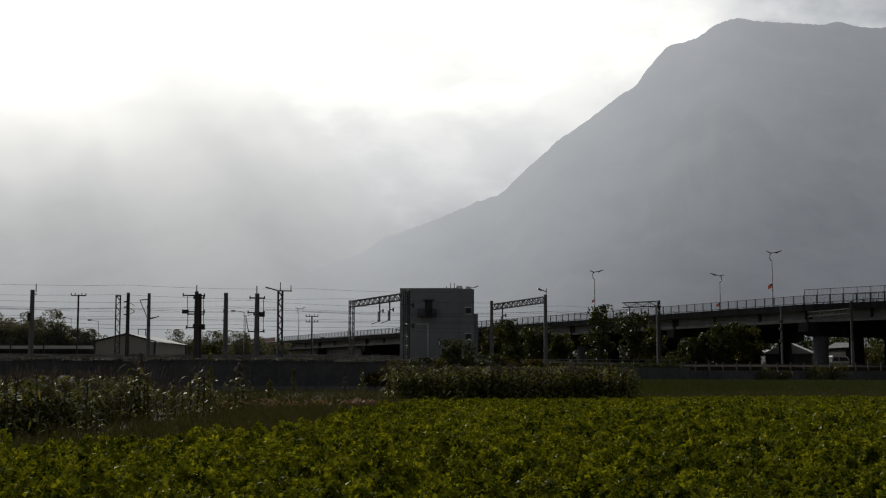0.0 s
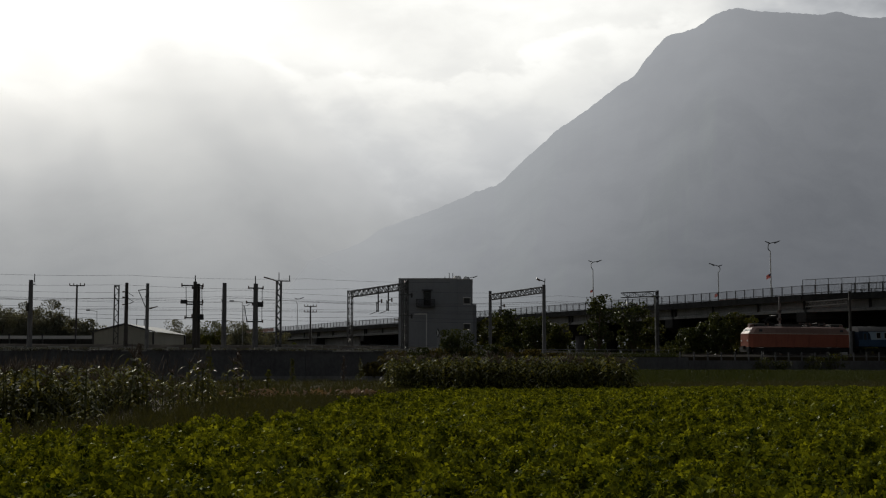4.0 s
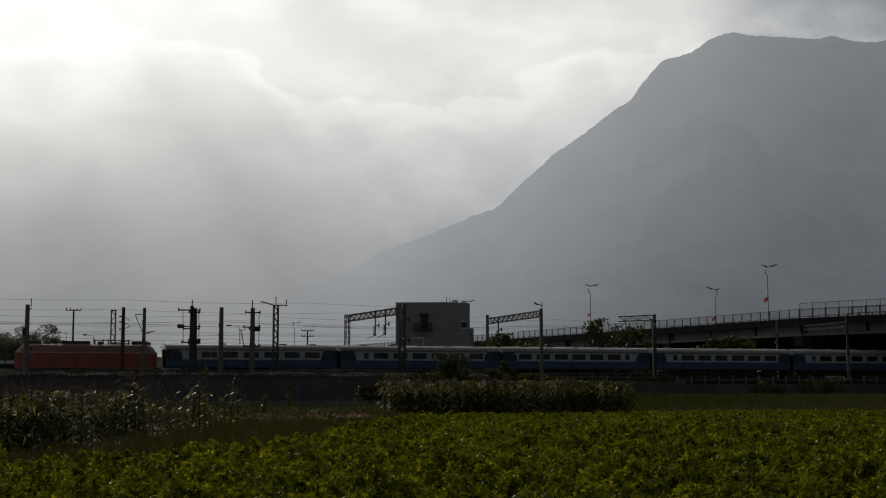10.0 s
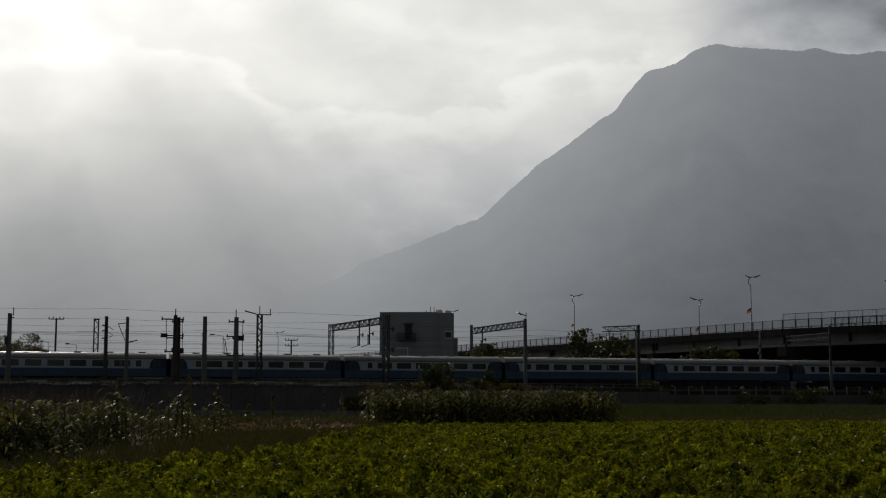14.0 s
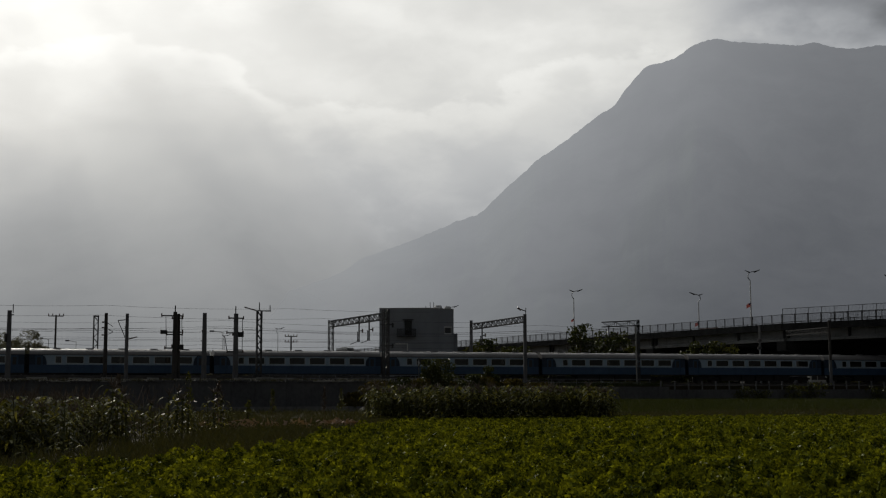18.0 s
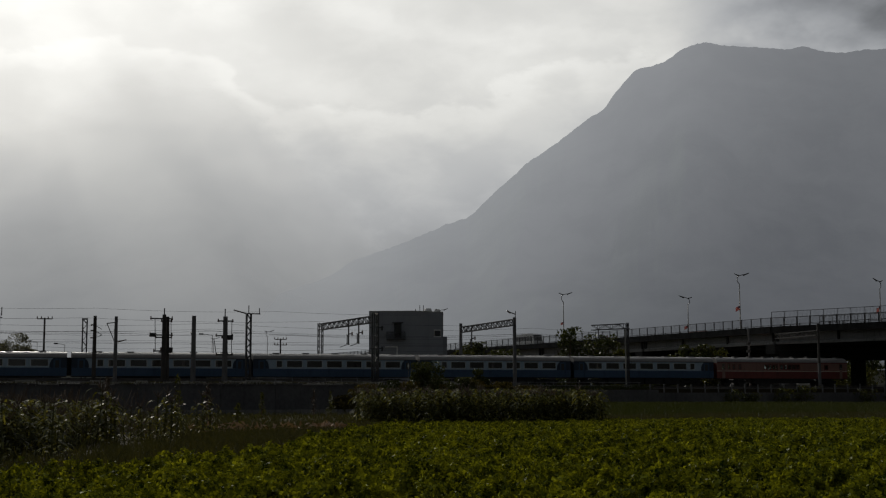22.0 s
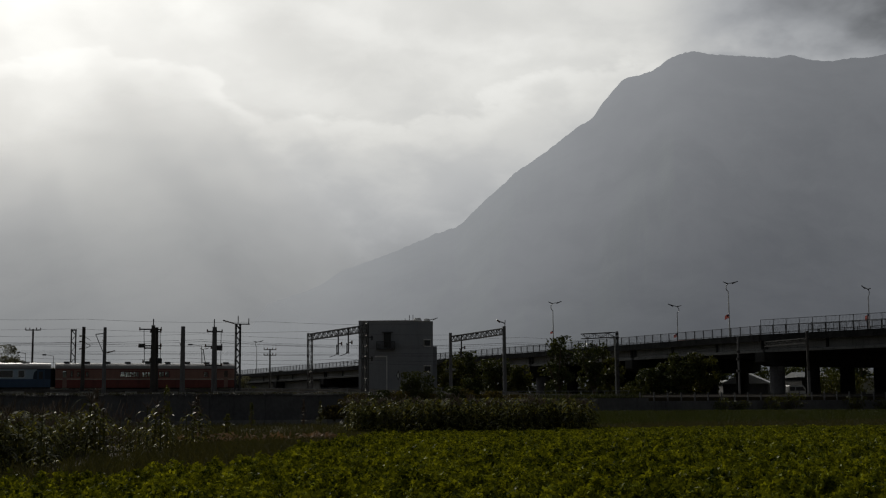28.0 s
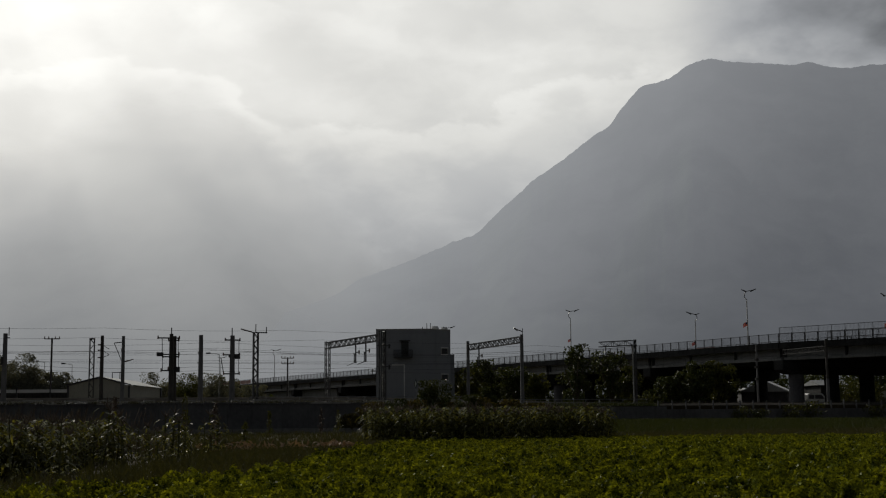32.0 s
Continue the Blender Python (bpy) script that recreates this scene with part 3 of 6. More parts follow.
def hanger(parent, y, ztop, mat):
    """Drop tube with a bracket below the beam."""
    part("drop_tube", Geo().rod((0, y, ztop + 0.7), (0, y, ztop - 2.3), 0.085), mat, parent)
    part("drop_tube", Geo().rod((-0.55, y - 0.9, ztop - 1.2), (-0.55, y - 0.9, ztop - 2.3), 0.06), mat, parent)
    part("hanger_arm", Geo().rod((0, y, ztop - 1.0), (0, y - 1.1, ztop - 1.0), 0.06), mat, parent)
    part("hanger_arm", Geo().rod((0.05, y, ztop - 2.2), (-0.75, y - 1.3, ztop - 2.2), 0.065), mat, parent)
    part("hanger_arm", Geo().rod((0, y, ztop - 1.3), (-0.75, y - 1.2, ztop - 1.15), 0.05), mat, parent)
    part("registration_arm", Geo().rod((-0.55, y - 0.9, ztop - 2.3), (-1.5, y - 1.0, ztop - 2.65), 0.04), mat, parent)
    part("insulator", Geo().rod((0, y - 1.1, ztop - 1.25), (0, y - 1.1, ztop - 0.8), 0.09), M["insulator"], parent)


# portal beside the grey building: two lattice legs
portal = thing("line_portal", rwm(12.22, -5.2, 0, 8.0), "dark steel lattice portal over the tracks", "overhead line portal", "overhead line portals")
lattice("leg", portal, (0, 0, 2.9), 11.75, 0.27, M["trim"], 0.075)
lattice("leg", portal, (0, 17.8, 2.9), 11.5, 0.26, M["dark_steel"])
truss(portal, 0, 17.8, 10.62, M["dark_steel"])
hanger(portal, 5.0, 10.65, M["dark_steel"])
hanger(portal, 8.2, 10.65, M["dark_steel"])
for z in (10.0, 7.6):
    part("cross_arm", Geo().box(-0.8, -0.42, z - 0.07, 0.85, -0.3, z + 0.07), M["trim"], portal)
    part("insulator", Geo().rod((0.72, -0.36, z - 0.32), (0.72, -0.36, z + 0.2), 0.11), M["trim"], portal)
part("kerb_block", Geo().box(-0.55, -0.55, 2.75, 0.55, 0.55, 3.7, 0.06), M["wall"], portal, "grey concrete footing")

# portal with round concrete legs
portal = thing("line_portal", rwm(29.2, 0, 0, 2.4), "overhead line portal on grey concrete legs", "overhead line portal", "overhead line portals")
for y, top in ((-5.2, 11.5), (12.5, 11.75)):
    part("leg", Geo().rod((0, y, 2.8), (0, y, top), 0.24, 0.2, 10), M["pole"], portal)
truss(portal, -5.0, 12.3, 10.55, M["dark_steel"], 0.7)
hanger(portal, 8.6, 10.6, M["dark_steel"])
part("top_arm", Geo().rod((0.1, -5.2, 11.45), (0.15, -5.2, 12.25), 0.045), M["dark_steel"], portal)
part("top_arm", Geo().rod((0.15, -5.2, 11.85), (-0.95, -5.2, 12.2), 0.06), M["dark_steel"], portal)
part("insulator", Geo().rod((-0.5, -5.2, 11.98), (-0.95, -5.2, 12.25), 0.1), M["insulator"], portal)

# cantilever mast by the low wall: slim pale post before a dark lattice one
portal = thing("cantilever_mast", rwm(44.1, -5.2, 0, 31), "dark steel cantilever beam on a lattice post", "overhead line mast", "overhead line portals")
part("post", Geo().rod((-0.34, -0.1, 2.6), (-0.34, -0.1, 10.3), 0.085, 0.07, 10), M["cap"], portal, "slim pale concrete post")
lattice("leg", portal, (0.5, 0.1, 2.8), 11.1, 0.1, M["trim"], 0.03)
part("head_plate", Geo().box(-0.45, -0.12, 10.3, 0.65, 0.2, 10.42), M["trim"], portal)
truss(portal, 0.2, 5.0, 10.35, M["dark_steel"], 0.6)
part("drop_tube", Geo().rod((0, 4.1, 10.4), (0, 4.1, 9.3), 0.07), M["dark_steel"], portal)
part("hanger_arm", Geo().rod((0, 4.1, 9.4), (0.5, 3.1, 9.45), 0.05), M["dark_steel"], portal)
part("insulator", Geo().rod((0.5, 3.1, 9.3), (0.5, 3.1, 9.7), 0.09), M["insulator"], portal)
part("footing", Geo().box(-0.6, -0.5, 2.4, 0.7, 0.5, 3.3, 0.06), M["cap"], portal)

# portal in front of the viaduct
portal = thing("line_portal", rwm(71.5, 0), "portal of weathered steel in front of the viaduct", "overhead line portal", "overhead line portals")
part("leg", Geo().rod((0, -5.2, 2.6), (0, -5.2, 11.4), 0.19, 0.16, 10), M["wood"], portal)
part("post_sleeve", Geo().rod((0, -5.2, 2.55), (0, -5.2, 6.3), 0.215, 0.205, 10), M["pole"], portal, "pale concrete sleeve")
part("leg", Geo().rod((-4.3, 4.6, 2.8), (-4.3, 4.6, 11.2), 0.15, 0.12, 10), M["pole"], portal)
for z in (6.4, 8.0, 9.0):
    part("clamp", Geo().box(-4.62, 4.42, z, -4.1, 4.78, z + 0.32, 0.04), M["dark_steel"], portal)
truss(portal, -5.0, 4.6, 9.9, M["dark_steel"], 0.6)

# single masts by the yard
m = concrete_mast(-29.0, -5.0, 10.95, r=0.26)
part("top_pin", Geo().rod((0.35, 0, 7.8), (0.35, 0, 8.7), 0.05), M["dark_steel"], m)
part("top_arm", Geo().box(-0.2, -0.04, 7.55, 0.45, 0.04, 7.65), M["dark_steel"], m)
part("transformer_box", Geo().box(-0.42, -0.3, 4.7, -0.15, 0.3, 5.6, 0.05), M["dark_steel"], m)
m = concrete_mast(-19.0, -4.0, 10.9, r=0.21, mat="wood", label="dark weathered overhead line pole with a bracket")
bracket(m, 6.7, 2.2, 1)
for z in (7.0, 6.4, 5.6):
    part("clamp_arm", Geo().rod((0, 0, z), (0.75, 0.2, z - 0.45 if z > 6 else z + 0.3), 0.03), M["dark_steel"], m)
    part("insulator", Geo().rod((-0.45, 0, z), (0.0, 0, z + 0.02), 0.08, 0.06), M["insulator"], m)
m = concrete_mast(-16.9, -6.0, 10.75, r=0.2)
bracket(m, 6.4, 3.4, 1)
part("clamp_arm", Geo().rod((0, 0, 7.2), (-0.95, 0.3, 7.1), 0.05), M["dark_steel"], m)
part("clamp_arm", Geo().rod((-0.95, 0.3, 7.1), (-0.2, 0, 5.3), 0.04), M["dark_steel"], m)
part("insulator", Geo().rod((0.2, 0, 5.1), (1.1, 0, 5.35), 0.08, 0.05), M["insulator"], m)
m = concrete_mast(-8.6, -6.0, 10.95, r=0.27)
bracket(m, 6.1, 2.6, 1)
m = concrete_mast(-11.7, -5.0, 11.1, r=0.25, mat="wood", label="dark double pole carrying cross arms and switch gear")
part("second_shaft", Geo().rod((0.5, 0.4, 0), (0.42, 0.4, 8.0), 0.19, 0.17, 8), M["wood"], m)
part("top_pin", Geo().rod((0, 0, 8.2), (0, 0, 8.9), 0.06), M["dark_steel"], m)
for z, x0, x1 in ((7.75, -1.45, 0.85), (7.5, -0.3, 0.8), (5.95, -1.5, 0.85), (5.7, -0.9, 0.8), (4.2, -1.05, 0.85), (4.35, -0.3, 0.75)):
    part("cross_arm", Geo().box(x0, -0.06, z - 0.07, x1, 0.06, z + 0.07), M["trim"], m)
    for q in (x0, x1):
        part("insulator", Geo().rod((q, 0, z - 0.12), (q, 0, z + 0.26), 0.09, 0.06), M["insulator"], m)
for q in (-1.0, 0.72):
    part("switch_rod", Geo().rod((q, 0, 7.7), (q + 0.1, 0, 4.2), 0.035), M["dark_steel"], m)
part("switch_box", Geo().box(-1.55, -0.25, 5.75, -0.85, 0.25, 6.15, 0.05), M["trim"], m)
part("ladder_box", Geo().box(0.5, -0.3, 4.0, 0.95, 0.3, 4.6, 0.05), M["trim"], m)
m = concrete_mast(-5.0, -5.0, 11.0, r=0.3, mat="pole", label="concrete pole carrying dark cross arms and switch gear")
part("top_pin", Geo().rod((-0.05, 0, 8.1), (-0.05, 0, 8.95), 0.06), M["dark_steel"], m)
for z, x0, x1 in ((7.6, -0.8, 0.82), (5.95, -1.0, 0.8), (5.75, -0.35, 0.78), (3.85, -0.95, 0.8)):
    part("cross_arm", Geo().box(x0, -0.06, z - 0.07, x1, 0.06, z + 0.07), M["trim"], m)
    for q in (x0, x1):
        part("insulator", Geo().rod((q, 0, z - 0.1), (q, 0, z + 0.24), 0.09, 0.06), M["insulator"], m)
part("switch_box", Geo().box(0.25, -0.25, 5.5, 0.85, 0.25, 6.05, 0.05), M["trim"], m)
part("switch_rod", Geo().rod((0.72, 0, 7.6), (0.72, 0, 3.9), 0.035), M["dark_steel"], m)
part("switch_rod", Geo().rod((-1.25, 0, 5.6), (-0.95, 0, 3.9), 0.045), M["dark_steel"], m)

lat = thing("lattice_mast", rwm(-2.4, -5.0), "slim dark steel lattice mast with top arms", "mast", "lattice masts")
lattice("leg", lat, (0, 0, 2.9), 11.35, 0.24, M["trim"], 0.07)
part("top_arm", Geo().box(-0.4, -0.05, 11.3, 1.3, 0.05, 11.42), M["dark_steel"], lat)
part("top_pin", Geo().rod((0, 0, 11.35), (0, 0, 12.3), 0.05), M["dark_steel"], lat)
part("top_pin", Geo().rod((1.2, 0, 11.35), (1.2, 0, 12.0), 0.05), M["dark_steel"], lat)
part("insulator", Geo().rod((-1.7, 0, 11.75), (-0.4, 0, 11.4), 0.07), M["insulator"], lat)
lat = thing("lattice_mast", rwm(-19.5, 8.0), "slim dark steel lattice mast behind the track", "mast", "lattice masts")
lattice("leg", lat, (0, 0, 2.9), 11.3, 0.25, M["dark_steel"], 0.065)
part("top_cap", Geo().box(-0.33, -0.33, 11.2, 0.33, 0.33, 11.34), M["dark_steel"], lat)

# service poles farther off
def service_pole(x, y, z0, top, span, label, arms=2):
    t = thing("service_pole", pose(x, y, z0, 0, 0, 10), label, "pole", "service poles")
    part("shaft", Geo().rod((0, 0, 0), (0, 0, top - z0), 0.17, 0.12, 8), M["wood"], t)
    for i, dz in enumerate((0.15, 1.1)[:arms]):
        part("cross_arm", Geo().box(-span, -0.06, top - z0 - dz - 0.06, span, 0.06, top - z0 - dz + 0.06), M["wood"], t)
        for s in (-1, -0.45, 0.45, 1):
            part("insulator", Geo().rod((s * span, 0, top - z0 - dz), (s * span, 0, top - z0 - dz + 0.35), 0.09, 0.06), M["insulator"], t)
    return t


service_pole(-51.5, 183.0, 2.9, 13.3, 1.0, "dark wooden service pole with one cross arm", 1)
service_pole(-22.5, 222.0, 2.9, 12.2, 1.0, "dark wooden service pole with two cross arms")


# wires, hung in spans with a slight sag
def wire(b, z, a0, a1, span, sag, r=0.022):
    """One bent tube of three sides."""
    g = Geo()
    a = a0
    pts = []
    while a < a1:
        for k in range(6):
            q = k / 6
            pts.append(rw(a + span * q, b, z - 4 * sag * q * (1 - q)))
        a += span
    for p in pts:
        for k in range(3):
            t = 2 * math.pi * k / 3
            g.v.append(tuple(p + BEHIND * (r * math.cos(t)) + Vector((0, 0, r * math.sin(t)))))
    for i in range(len(pts) - 1):
        for k in range(3):
            g.f.append((3 * i + k, 3 * i + (k + 1) % 3, 3 * i + 3 + (k + 1) % 3, 3 * i + 3 + k))
    tagged(part("overhead_wire", g, M["wire"]), "thin dark overhead wire strung between line poles", "wire", "overhead wires")


wire(0.0, 8.45, -170, 150, 40, 0.03, 0.011)
wire(0.0, 9.75, -168, 150, 40, 0.5, 0.011)
wire(4.4, 8.45, -165, 150, 40, 0.03, 0.014)
wire(4.4, 9.85, -165, 150, 40, 0.5, 0.014)
wire(8.8, 8.5, -160, 150, 40, 0.03, 0.014)
wire(8.8, 9.9, -160, 150, 40, 0.5, 0.014)
wire(-5.3, 11.65, -179, 12, 20, 0.2, 0.013)
wire(-6.0, 10.55, -170, 30, 25, 0.25, 0.013)
wire(-4.6, 7.55, -170, 12, 18, 0.25, 0.014)
wire(-5.6, 7.1, -170, 12, 18, 0.25, 0.014)
wire(17.0, 10.3, -180, 12, 32, 0.4, 0.014)
wire(40.0, 12.9, -200, 60, 50, 0.7, 0.016)
wire(40.6, 12.1, -200, 60, 50, 0.7, 0.016)

# small sign on a post, black and white diamond
sign = thing("diamond_sign", rwm(15.9, -6.2, 2.7), "small black and white diamond railway sign on a post", "sign")
part("post", Geo().rod((0, 0, 0), (0, 0, 3.4), 0.035), M["steel"], sign)
part("plate", Geo().face((0, -0.05, 2.3), (0.24, -0.05, 2.9), (0, -0.05, 3.5), (-0.24, -0.05, 2.9)).face((-0.24, -0.03, 2.9), (0, -0.03, 3.5), (0.24, -0.03, 2.9), (0, -0.03, 2.3)), M["trim"], sign)
part("plate_field", Geo().face((-0.02, -0.055, 2.5), (0.1, -0.055, 2.9), (-0.02, -0.055, 3.3), (-0.14, -0.055, 2.9)), M["white"], sign, "white field")
hook = thing("small_yard_lamp", rwm(17.4, 14, 2.9), "thin pale yard lamp post with a bent arm", "lamp")
part("post", Geo().rod((0, 0, 0), (0, 0, 4.9), 0.09, 0.07), M["cap"], hook)
part("lamp_arm", Geo().box(-1.5, -0.07, 4.85, 0.07, 0.07, 5.0), M["cap"], hook)


# small yard lamps far behind the tracks
def yard_lamp(u, v_top, dist, reach, label):
    x, top = u * dist, 1.6 + v_top * dist
    t = thing("yard_lamp", pose(x, dist, 2.9), label, "lamp", "yard lamps")
    part("post", Geo().rod((0, 0, 0), (0, 0, top - 2.9), 0.07, 0.04), M["cap"], t)
    part("lamp_arm", Geo().rod((0, 0, top - 2.95), (reach, 0, top - 2.75), 0.035), M["cap"], t)
    part("lamp_head", Geo().box(min(reach, reach * 1.5), -0.12, top - 2.85, max(reach, reach * 1.5), 0.12, top - 2.65, 0.04), M["dark_steel"], t)


yard_lamp(-0.2865, 0.0455, 205, -0.9, "thin grey yard lamp beside the wood")
yard_lamp(-0.2655, 0.0435, 200, -1.1, "thin grey yard lamp behind the shed")
yard_lamp(-0.1535, 0.0505, 190, -1.3, "thin grey yard lamp beyond the tracks")
yard_lamp(-0.1005, 0.0300, 230, 1.4, "small grey yard lamp with a bent arm")
fr = thing("equipment_frame", pose(-43.2, 184, 2.9), "small dark steel equipment frame behind the shed", "frame")
for q in (0, 1.05):
    part("post", Geo().rod((q, 0, 0), (q, 0, 5.6), 0.06), M["dark_steel"], fr)
for z in (4.5, 5.5):
    part("cross_bar", Geo().box(-0.05, -0.05, z, 1.15, 0.05, z + 0.1), M["dark_steel"], fr)


# ---- grey signal building ----
def signal_building():
    t = thing("signal_building", pose(-6.0, 178.4, 2.9, 0, 0, -1.5), "grey rendered three-storey signal building with a rounded corner", "building")
    D_, H_ = 9.0, 10.85
    # plan: long flat front, wide rounded corner, then the side face falls back to the right
    plan = [(0, 0)]
    plan += [(6.0, -0.15)]
    for k in range(0, 11):
        s = radians(-92 + 7.2 * k)
        plan.append((6.3 + 2.2 * math.cos(s) * 0.9, 2.05 + 2.2 * math.sin(s)))
    plan += [(10.15, 2.2), (10.15, D_), (0.4, D_)]
    part("wall", Geo().prism(plan, 0, H_), M["render"], t)
    edge = [(x * 1.004 - 0.02, y - 0.03) for x, y in plan]
    part("roof_edge", Geo().prism(edge, H_, H_ + 0.14), M["cap"], t, "thin pale roof edge")
    # upper window over a dark balcony
    win = part("window", Geo().box(3.45, -0.18, 7.2, 4.45, 0.02, 9.25), M["trim"], t, "narrow dark window")
    part("pane", Geo().box(3.55, -0.2, 7.3, 4.35, -0.19, 9.1), M["pane"], win)
    part("hood", Geo().box(3.2, -0.6, 9.27, 4.7, 0.0, 9.4), M["trim"], t)
    bal = part("balcony", Geo().box(2.45, -1.0, 6.95, 5.0, -0.15, 7.1), M["trim"], t, "dark railed balcony")
    part("balcony_top_rail", Geo().box(2.45, -1.0, 8.0, 5.0, -0.94, 8.08), M["trim"], bal)
    for i in range(18):
        x = 2.48 + i * 0.146
        part("baluster", Geo().box(x, -0.99, 7.1, x + 0.06, -0.95, 8.0), M["trim"], bal)
    for x in (2.45, 4.94):
        part("side_rail", Geo().box(x, -1.0, 7.1, x + 0.06, -0.15, 8.05), M["trim"], bal)
    # side windows with pale frames
    for z in (4.0, 7.6):
        def side(x, zz, out):
            return (x + 0.412 * out, 1.30 + (x - 8.16) * 0.452 - 0.911 * out, zz)
        def slab(x0, x1, z0, z1, out):
            f = [side(x0, z0, out), side(x1, z0, out), side(x1, z1, out), side(x0, z1, out)]
            b = [side(x0, z0, -0.02), side(x1, z0, -0.02), side(x1, z1, -0.02), side(x0, z1, -0.02)]
            g = Geo().face(*f)
            for i in range(4):
                j = (i + 1) % 4
                g.face(f[j], f[i], b[i], b[j])
            return g
        wn = part("window", slab(8.95, 9.75, z, z + 0.75, 0.03), M["trim"], t, "small side window")
        for q in (z - 0.16, z + 0.75):
            part("sill", slab(8.85, 9.85, q, q + 0.14, 0.1), M["white"], wn)
        for q in (8.86, 9.75):
            part("jamb", slab(q, q + 0.1, z, z + 0.75, 0.07), M["cap"], wn)
    # pale conduit framing a blind panel, and a cooler on each side window
    part("conduit", Geo().box(2.2, -0.22, 5.98, 3.92, -0.09, 6.16), M["white"], t, "pale conduit")
    part("conduit", Geo().box(3.78, -0.22, 0.3, 3.92, -0.1, 5.978), M["white"], t, "pale conduit")
    part("annex", Geo().box(10.152, 3.5, 0, 10.7, D_, 7.6), M["render"], t)
    # roof clutter
    tank = part("roof_tank", Geo().rod((8.0, 4.5, H_ + 0.14), (8.0, 4.5, H_ + 0.75), 0.75, 0.45, 12), M["white"], t, "white roof tank")
    part("roof_tank", Geo().rod((9.3, 5, H_ + 0.14), (9.3, 5, H_ + 0.65), 0.6, 0.4, 12), M["white"], t, "white roof tank")
    for x, h in ((6.9, 0.95), (7.4, 0.95), (6.3, 0.45)):
        part("aerial", Geo().rod((x, 3, H_ + 0.14), (x, 3, H_ + 0.14 + h), 0.045), M["dark_steel"], t)
    return t


signal_building()


# ---- shed by the yard ----
def shed():
    t = thing("shed", pose(-39.2, 160.0, 2.9, 0, 0, 0), "cream clad shed with a grey tin gable roof", "shed")
    # gable end towards the field; ridge runs back to the right
    half, eave, ridge, deep = 3.7, 3.05, 4.0, 17.0
    g = Geo().prism([(-half, 0), (half, 0), (half, 0.2), (-half, 0.2)], 0, eave)
    g.face((-half, 0, eave), (half, 0, eave), (0.2, 0, ridge))
    part("gable_wall", g, M["cream"], t)
    sk = 0.45
    part("side_wall", Geo().prism([(half, 0.01), (half + sk, deep), (half + sk - 0.2, deep), (half - 0.2, 0.21)], 0, eave), M["cream"], t)
    part("side_wall", Geo().prism([(-half, 0.21), (-half + 0.2, 0.21), (-half + sk + 0.2, deep), (-half + sk, deep)], 0, eave), M["cream"], t)
    part("back_wall", Geo().box(-half + sk, deep, 0, half + sk, deep + 0.2, eave), M["cream"], t)
    for s in (-1, 1):
        a0, a1 = (0.2, -0.15, ridge + 0.06), (s * (half + 0.25), -0.15, eave + 0.02)
        b0, b1 = (0.2 + sk, deep + 0.3, ridge + 0.06), (s * (half + 0.25) + sk, deep + 0.3, eave + 0.02)
        up = (0, 0, 0.08)
        q = [Vector(p) for p in (a0, a1, b1, b0)]
        g = Geo().face(*q).face(*[p + Vector(up) for p in reversed(q)])
        for i in range(4):
            g.face(q[i], q[(i + 1) % 4], q[(i + 1) % 4] + Vector(up), q[i] + Vector(up))
        part("roof_slope", g, M["tin"], t, "grey tin roof")
        part("verge", Geo().rod(Vector(a0) + Vector((0, -0.08, 0.06)), Vector(a1) + Vector((0, -0.08, 0.06)), 0.1, n=4), M["trim"], t)
    for x in (-half, half):
        part("corner_post", Geo().box(x - 0.12, -0.06, 0, x + 0.12, -0.002, eave), M["trim"], t)
    part("corner_post", Geo().box(half + sk - 0.1, deep - 0.3, 0, half + sk + 0.14, deep + 0.25, eave), M["trim"], t)
    return t


shed()
# long pale wall beside the shed
t = thing("yard_shelter", pose(-59.0, 165, 2.6), "long low dark yard shelter with a white fascia", "shelter")
for i in range(4):
    part("fascia", Geo().box(i * 4.2, 0, 2.68, i * 4.2 + 4.05, 0.2, 3.08), M["white"], t)
    part("wall_panel", Geo().box(i * 4.2, 0.3, 0, i * 4.2 + 4.05, 0.45, 2.66), M["edge"], t)
for i in range(5):
    part("post", Geo().box(i * 4.2 - 0.14, -0.06, 0, i * 4.2 - 0.002, 0.24, 3.3), M["trim"], t)


# ---- road viaduct ----
V0 = Vector((57.5, 168.6, 0))
VD = Vector((-0.4644, 0.8856, 0))
VTURN = math.degrees(math.atan2(0.8856, -0.4644))
VW = Vector((0.8856, 0.4644, 0))   # across, away from the field
DECK = 11.62


BEND = 15.0   # the span over the railway turns off here
VD2 = Vector((-0.695, 0.719, 0))
VW2 = Vector((0.719, 0.695, 0))
VTURN2 = math.degrees(math.atan2(0.719, -0.695))


def vm(k, w, z):
    """A pose on the viaduct: k metres along, w across, z up; its x runs along, its y towards the field."""
    if k < BEND:
        return Matrix.Translation(V0 + VD * BEND + VD2 * (k - BEND) + VW2 * w + Vector((0, 0, z))) @ pose(0, 0, 0, 0, 0, VTURN2)
    return Matrix.Translation(V0 + VD * k + VW * w + Vector((0, 0, z))) @ pose(0, 0, 0, 0, 0, VTURN)


